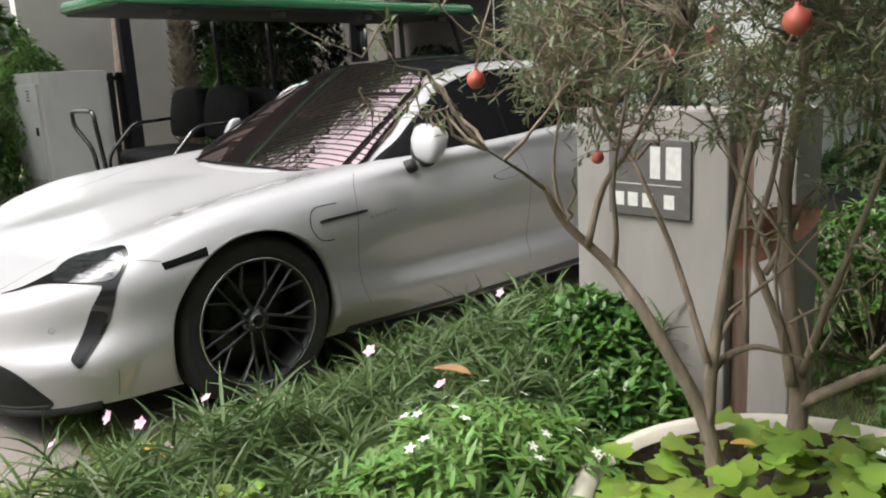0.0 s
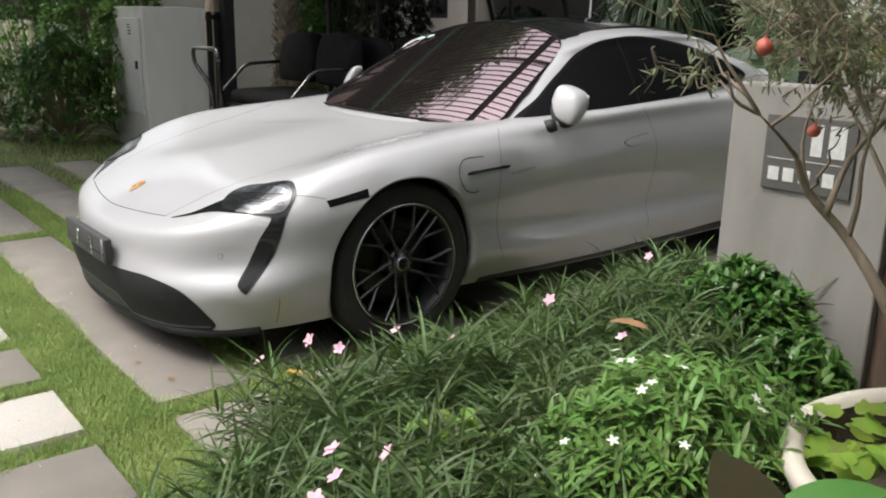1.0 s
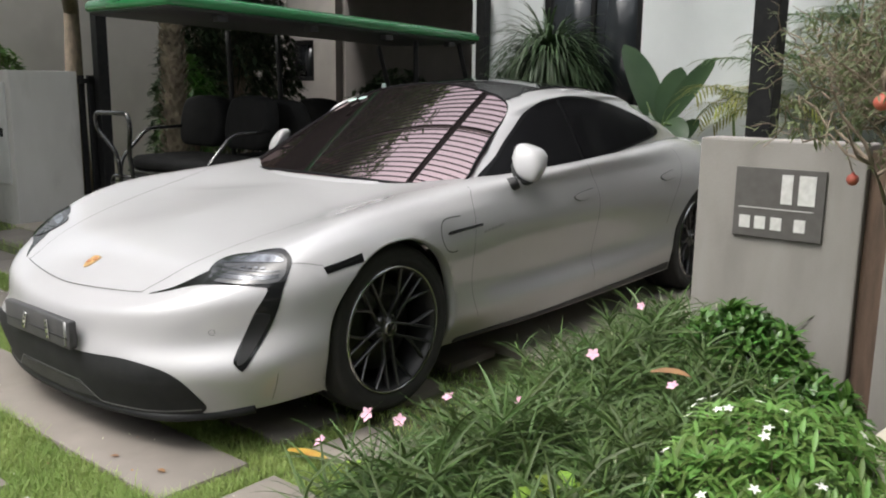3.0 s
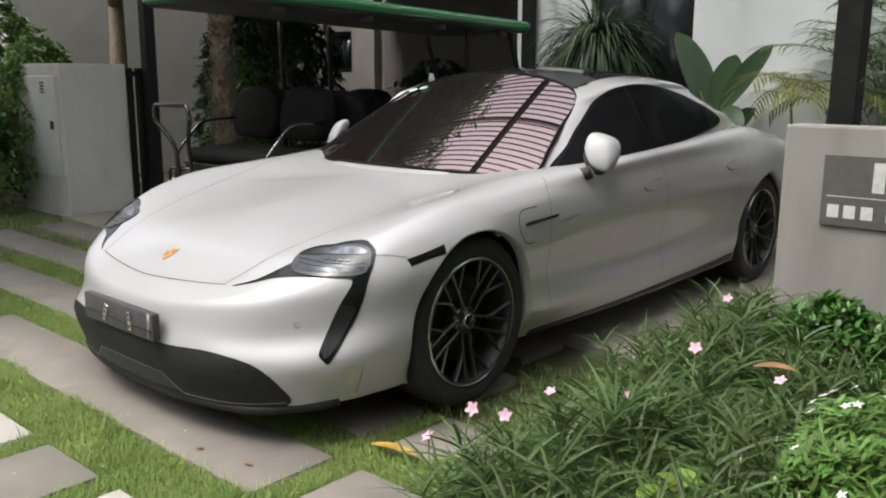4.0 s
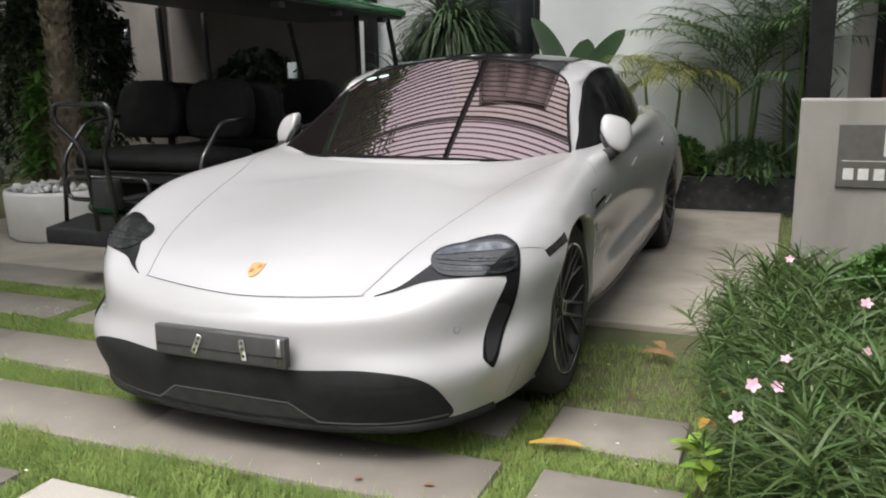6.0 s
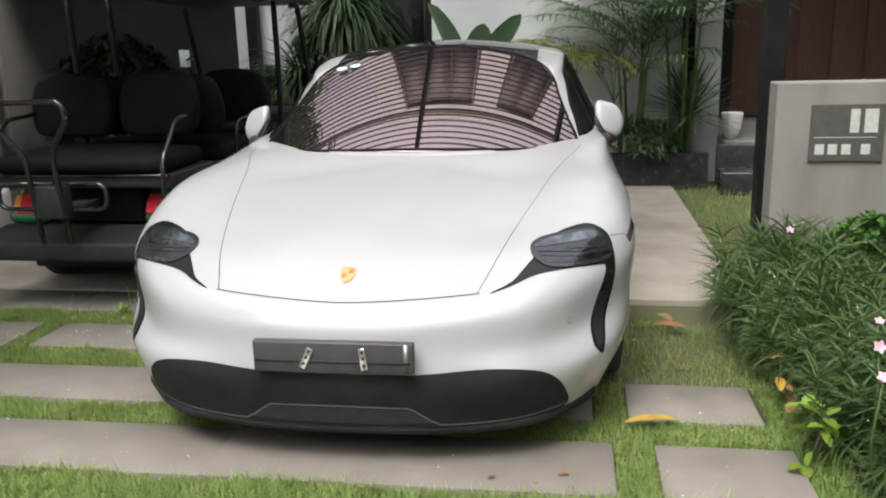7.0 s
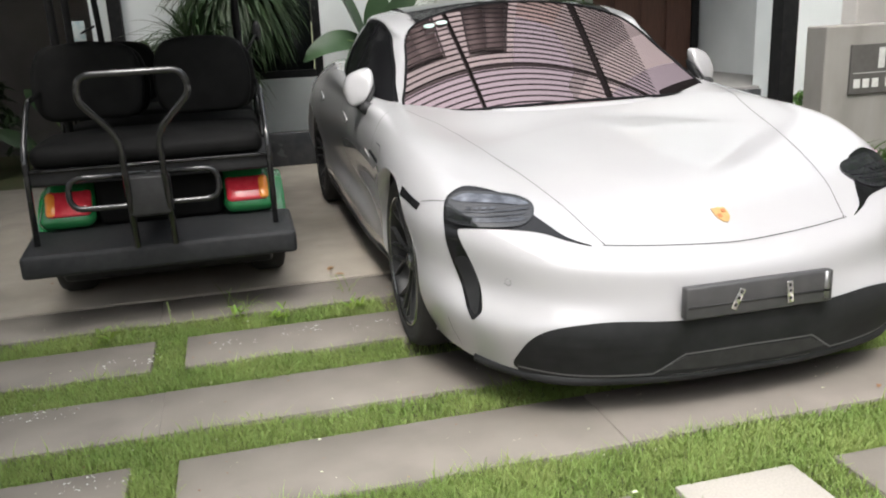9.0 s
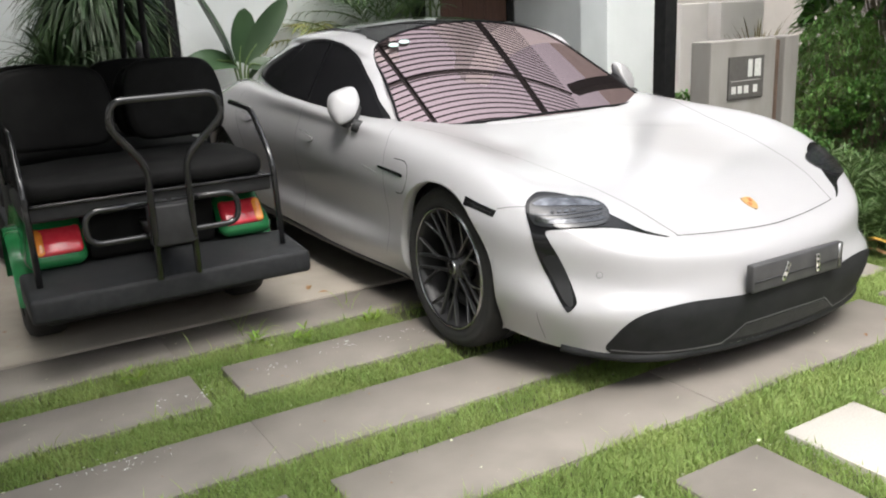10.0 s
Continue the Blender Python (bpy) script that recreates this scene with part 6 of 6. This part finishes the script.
broad_plant("dark leafy plant between the cart and the house", pose(-2.55, 4.35, -.02),
            [(U(0, 6.28), U(.3, 1.4), U(.3, .9), U(.2, .35), U(.08, .13)) for i in range(26)])

pt = thing("porch_pot", "small white glazed pot on the porch edge", "pot", pose(2.22, 4.86, .40))
part("bowl", lathe(bmesh.new(), [(.045, 0), (.055, .01), (.085, .10), (.095, .20), (.10, .235), (.094, .24), (.085, .22), (.07, .12)], 32), WHITEPOT, pt)
part("earth", lathe(bmesh.new(), [(.0005, .20), (.05, .20), (.083, .195)], 20), EARTH, pt)
# -- tall palm in its white planter --
wp = thing("round_planter", "white round planter topped with white pebbles", "planter", pose(-3.72, 1.95, 0))
part("bowl", lathe(bmesh.new(), [(.40, 0), (.44, .03), (.45, .36), (.44, .385), (.41, .39), (.40, .33)], 48), WHITEPOT, wp)
part("earth", lathe(bmesh.new(), [(.0005, .345), (.3, .345), (.40, .335)], 24), EARTH, wp)
bm = bmesh.new()
for i in range(110):
    a, q = U(0, 2 * math.pi), math.sqrt(U(0.12, 1)) * .37
    r = bmesh.ops.create_icosphere(bm, subdivisions=1, radius=U(.022, .045))
    m = Matrix.Translation((q * math.cos(a), q * math.sin(a), .36 + U(0, .05))) @ Euler((U(0, 6), U(0, 6), U(0, 6))).to_matrix().to_4x4() @ Matrix.Diagonal((1, U(.6, 1), U(.5, .9), 1))
    bmesh.ops.transform(bm, matrix=m, verts=r["verts"])
part("pebbles", bm, PEBBLE, wp, "rough white pebbles", smooth=False)
tp = thing("tall_palm", "tall palm with a rough pale ringed trunk", "palm tree", pose(-3.63, 1.97, .33))
prof = []
for i in range(46):
    z = i * .085
    prof += [(.112 - .012 * i / 10 + U(-.006, .006), z), (.090 - .012 * i / 10 + U(-.006, .006), z + .06)]
bm = lathe(bmesh.new(), prof, 22)
for v in bm.verts:
    k = 1 + .14 * noise.noise((v.co.x * 9, v.co.y * 9, v.co.z * 5))
    v.co.x, v.co.y = v.co.x * k, v.co.y * k
part("trunk", bm, PALEBARK, tp)
L = Leaves()
for i in range(420):
    a, z = 2.39996 * i, .12 + 2.0 * i / 420
    out = Vector((math.cos(a), math.sin(a), 0))
    L.blade(out * (.098 - .014 * z) + Vector((0, 0, z)), out * U(.25, .7) + Vector((0, 0, U(.5, 1))), out, U(.05, .11), U(.03, .06), U(-.2, .5), 3, .4)
L.under("leaf_base", PALEBARK, tp, "frayed pale leaf bases on the trunk")
top = Vector((0, 0, 3.85))
for i in range(26):
    b = 2 * math.pi * i / 26 + U(-.2, .2)
    L = Leaves()
    p, d = top.copy(), Vector((math.cos(b) * .7, math.sin(b) * .7, U(.3, 1.1))).normalized()
    pts = [p]
    for j in range(20):
        p = p + d * U(.05, .11)
        d = (d + Vector((0, 0, -1.7 / 20))).normalized()
        pts.append(p)
        side = d.cross(Vector((0, 0, 1))).normalized()
        for s in (1, -1):
            L.blade(p, side * s * U(.7, 1.2) + d * U(.3, .8) + Vector((0, 0, U(-.3, .3))), (0, 0, 1), U(.34, .5) * (1 - .5 * abs(j / 20 - .4)), .035, U(.6, 1.4), 3, .3)
    fr = L.under("frond", PALMLEAF, tp)
    part("rachis", tube(bmesh.new(), pts, .008, 5), STEM, fr)


# -- broad shade trees --
def shade_tree(label, m, limb_lines, centre, radii, n):
    t = thing("shade_tree", label, "tree", m)
    B, L, limbs = bmesh.new(), Leaves(), []
    for pts, r in limb_lines:
        c = catmull([Vector(q) for q in pts], 4)
        tube(B, c, [r * (1 - .6 * i / (len(c) - 1)) for i in range(len(c))], 10)
        limbs += c[len(c) // 2:]
    for k in range(n):
        while True:
            q = Vector((U(-1, 1), U(-1, 1), U(-1, 1)))
            if q.length < 1:
                break
        p = Vector((centre[0] + q.x * radii[0], centre[1] + q.y * radii[1], centre[2] + q.z * radii[2]))
        root = min(limbs, key=lambda w: (w - p).length)
        tube(B, crooked(root, p, 4, .06), [.016, .012, .009, .006, .004], 5, caps=False)
        for j in range(26):
            d = Vector((U(-1, 1), U(-1, 1), U(-.7, .5)))
            L.blade(p + d * U(.05, .32), d + Vector((0, 0, U(-.6, .2))), (U(-.4, .4), U(-.4, .4), 1), U(.11, .19), U(.045, .075), U(.1, .7), 3, .25)
    part("trunk", B, BARK, t)
    L.under("crown", DARKLEAF, t, "dense dark green leaves")


BOUGHS = [([(0, 0, 0), (.03, -.02, 1.0), (-.02, .03, 2.2), (.1, -.05, 3.3)], .15), ([(-.02, .03, 2.2), (.6, -.4, 3.0), (1.1, -.9, 3.9), (1.5, -1.2, 4.4)], .09), ([(.1, -.05, 3.3), (.7, .4, 3.9), (1.3, .7, 4.4), (1.6, 1.0, 4.9)], .08),
         ([(.1, -.05, 3.3), (-.4, -.7, 4.2), (-.8, -1.4, 5.0)], .07), ([(.1, -.05, 3.3), (.2, .2, 4.4), (.5, .3, 5.6)], .09), ([(.6, -.4, 3.0), (.8, -1.3, 3.7), (1.2, -2.2, 4.2)], .06)]
shade_tree("broad leafy shade tree behind the cart", pose(-7.0, 2.75, -.05), BOUGHS, (2.05, 1.05, 4.35), (1.95, 2.7, 1.7), 900)
# the next three trees are out of view, added only to block skylight
shade_tree("unseen leafy tree added to block light from the east", pose(6.0, 1.7, -.05), BOUGHS, (-1.45, -1.95, 4.25), (2.1, 2.1, 1.5), 1200)
shade_tree("unseen leafy tree added to block light from the southeast", pose(6.6, -3.2, -.05), BOUGHS, (-.8, .3, 3.4), (1.9, 2.3, 2.4), 1300)
shade_tree("unseen leafy tree added to shade the slabs and cart", pose(-6.3, -2.1, -.05), BOUGHS, (1.2, .1, 4.2), (2.7, 2.6, 1.8), 900)


# -- grass between the slabs and on the lawn, and litter --
def grassy(x, y):
    """How thick the grass stands at a place, 0 to 1."""
    if y > .97 and x < 1.68:
        return 0
    if x < 1.68 and y < -2.28:
        return 0
    creep = .030 * noise.noise((x * 5, y * 5, 5.0)) + .014 * noise.noise((x * 19, y * 19, 2.0))
    for k, (y0, y1) in enumerate(ROWS_Y):
        if y0 + creep < y < y1 - creep:
            if k == 0:
                return .15 if x > .80 else 0
            if k == 1:
                return 1.0 if -1.935 < x < -1.815 else (.1 if x > .93 else 0)
            if k == 2:
                return .7 if .83 < x < .94 else (.8 if x > 1.44 else 0)
            return 1.0 if (-1.935 < x < -1.805 or .885 < x < 1.015 or x > 1.475) else 0
    if -2.25 < y < -1.30:
        u = (x + .455) % .505
        return 0 if creep < u < .375 - creep else 1
    if .39 < y < .60:
        return .8 if x < -.95 else .08
    if -.16 < y < 0.06 and x > -.95:
        return .12
    return 1.0


def grass_stuff(name, label, n, x0, x1, y0, y1, hmin, hmax, keep=grassy, dens=None):
    me_v, me_f = [], []
    k = 0
    rg = np.random.RandomState(n)
    P = rg.rand(n * 3, 8)
    for r in P:
        x, y = x0 + (x1 - x0) * r[0], y0 + (y1 - y0) * r[1]
        g = keep(x, y)
        if r[2] > g:
            continue
        patch = noise.noise((x * 2.3, y * 2.3, 0.0)) * .5 + .5
        if r[2] > g * (.45 + .9 * patch):
            continue
        h = (hmin + (hmax - hmin) * r[3] ** 2) * (.6 + .7 * patch)
        if r[7] < .02:
            h *= 1.9
        a = 6.283 * r[4]
        lx, ly = math.cos(a) * h * (.3 + .8 * r[5]), math.sin(a) * h * (.3 + .8 * r[5])
        w = .0010 + .0013 * r[6]
        sx, sy = -math.sin(a) * w, math.cos(a) * w
        z = -.022
        b = len(me_v)
        me_v += [(x - sx, y - sy, z), (x + sx, y + sy, z), (x + lx * .4 - sx * .8, y + ly * .4 - sy * .8, z + h * .65), (x + lx * .4 + sx * .8, y + ly * .4 + sy * .8, z + h * .65), (x + lx, y + ly, z + h)]
        me_f += [(b, b + 1, b + 3, b + 2), (b + 2, b + 3, b + 4)]
        k += 1
        if k >= n:
            break
    me = bpy.data.meshes.new(name)
    me.from_pydata(me_v, [], me_f)
    me.materials.append(GRASSM)
    return tagged(new(name, me), label, "grass", kind="stuff")


grass_stuff("grass", "short green grass growing between the slabs", 190000, -3.4, 1.62, -2.2, .62, .018, .046)
grass_stuff("grass", "green lawn grass beside the drive", 16000, 1.66, 4.4, .9, 4.5, .03, .07, lambda x, y: 1.0)
grass_stuff("grass", "shaded lawn grass near the hedge", 9000, -6.5, -3.4, -2.2, 1.0, .03, .08, lambda x, y: 1.0 if x < -4.6 else grassy(x, y))
grass_stuff("grass", "longer grass and weeds under the flower bed", 9000, 1.5, 4.2, -1.9, .95, .03, .10, lambda x, y: .8)


def debris(name, label, material, n, x0, x1, y0, y1, seed):
    rg, v, fc = random.Random(seed), [], []
    for i in range(n):
        x, y, r, a = rg.uniform(x0, x1), rg.uniform(y0, y1), rg.uniform(.0015, .0055) * (2 if rg.random() < .08 else 1), rg.uniform(0, 6.28)
        b = len(v)
        for j in range(5):
            q = r * rg.uniform(.5, 1.2)
            v.append((x + q * math.cos(a + j * 1.2566), y + q * math.sin(a + j * 1.2566) * .6, .0045))
        v.append((x, y, .0045 + r * .5))
        fc += [(b + j, b + (j + 1) % 5, b + 5) for j in range(5)]
    me = bpy.data.meshes.new(name)
    me.from_pydata(v, [], fc)
    me.materials.append(material)
    return tagged(new(name, me), label, "litter", kind="stuff")


debris("pale_flecks", "small pale flecks scattered on the slabs", BUD, 380, -3.4, 1.4, -2.2, .95, 3)
for k, (x, y) in enumerate(((-1.62, 0.23), (-2.01, 0.18), (-2.27, -0.22), (-2.47, -0.20), (-1.36, 0.29), (-2.02, -0.75), (-1.02, 0.24))):
    debris("pale_flecks", "cluster of white specks dropped on a slab", WHITEP, 16 + 5 * (k % 3), x - .11, x + .11, y - .045, y + .045, 20 + k)
debris("leaf_crumbs", "small brown leaf crumbs scattered on the slabs and drive", DRYLEAF, 520, -3.4, 1.6, -2.2, 3.0, 4)


def litter(name, label, x, y, z, ln, wd, a, material, curl=.35):
    L = Leaves()
    L.blade((0, 0, 0), (1, 0, curl * .4), (0, 0, 1), ln, wd, curl, 6, .35, lambda t: math.sin(math.pi * (t * .9 + .06)) ** .7)
    ob = new(name, L.mesh(name, material))
    ob.matrix_world = pose(x, y, z, 0, 0, a)
    return tagged(ob, label, "leaf")


YELLOWFALL = mat("fallen_yellow_leaf", (.55, .36, .06), .55, 0, (.42, .24, .05), 15, through_light=.2)
litter("fallen_leaf", "long yellow leaf fallen on the grass", .93, -.56, .02, .19, .045, 12, YELLOWFALL)
litter("fallen_leaf", "curled dry brown leaf on bare soil", 1.12, .55, .005, .17, .07, -10, DRYLEAF)
litter("fallen_leaf", "curled dry brown leaf on bare soil", 1.22, .62, .005, .12, .05, 120, DRYLEAF)
litter("fallen_leaf", "curled orange brown leaf at the bed's edge", 1.53, -.42, .03, .16, .05, 80, DRYLEAF)
litter("fallen_leaf", "small orange yellow leaf among the pot's leaves", 2.93, .02, .46, .055, .03, 30, YELLOWFALL)
litter("fallen_leaf", "small dark leaf on a slab", .48, -.98, .006, .03, .015, 40, DRYLEAF)
litter("fallen_leaf", "small dark leaf on a slab", .70, -.93, .006, .035, .02, 10, DRYLEAF)
litter("fallen_leaf", "small dry leaf on the concrete", -1.12, 1.12, .004, .07, .03, 60, DRYLEAF)
litter("fallen_leaf", "small dry leaf on the concrete", -1.05, 1.02, .004, .05, .025, 160, DRYLEAF)
litter("fallen_leaf", "dry brown leaf hung in the strap leaves", 2.08, -.10, .46, .12, .05, 20, DRYLEAF)
litter("fallen_leaf", "withered orange leaf caught in the flower bed", 1.62, -0.11, 0.12, 0.12, .035, 200, YELLOWFALL)
litter("fallen_leaf", "withered orange leaf caught in the flower bed", 1.52, -0.42, 0.10, 0.10, .035, 110, DRYLEAF)
litter("fallen_leaf", "withered orange leaf caught in the flower bed", 1.50, -0.32, 0.11, 0.13, .035, 260, YELLOWFALL)
litter("fallen_leaf", "withered orange leaf caught in the flower bed", 1.47, -0.58, 0.09, 0.09, .035, 60, DRYLEAF)

# -- weeds in the grass strips --
for x, y in ((-1.62, 0.72), (-1.56, 0.65), (-1.87, 0.51), (-1.09, 0.73)):
    rosette("weed_tuft", "thin tall green weed blades in the grass", pose(x, y, -.02), 11, .13, .0035, 1.1, GRASSM, 0, .5, 1.4)
for x, y in ((-1.42, 0.46), (-2.15, 0.47), (-1.59, 0.55), (-1.07, 0.48)):
    rosette("low_weed", "low broad-leafed green weed in the grass", pose(x, y, -.005), 22, .045, .012, .5, LIMELEAF, 0, .1, 1.2)
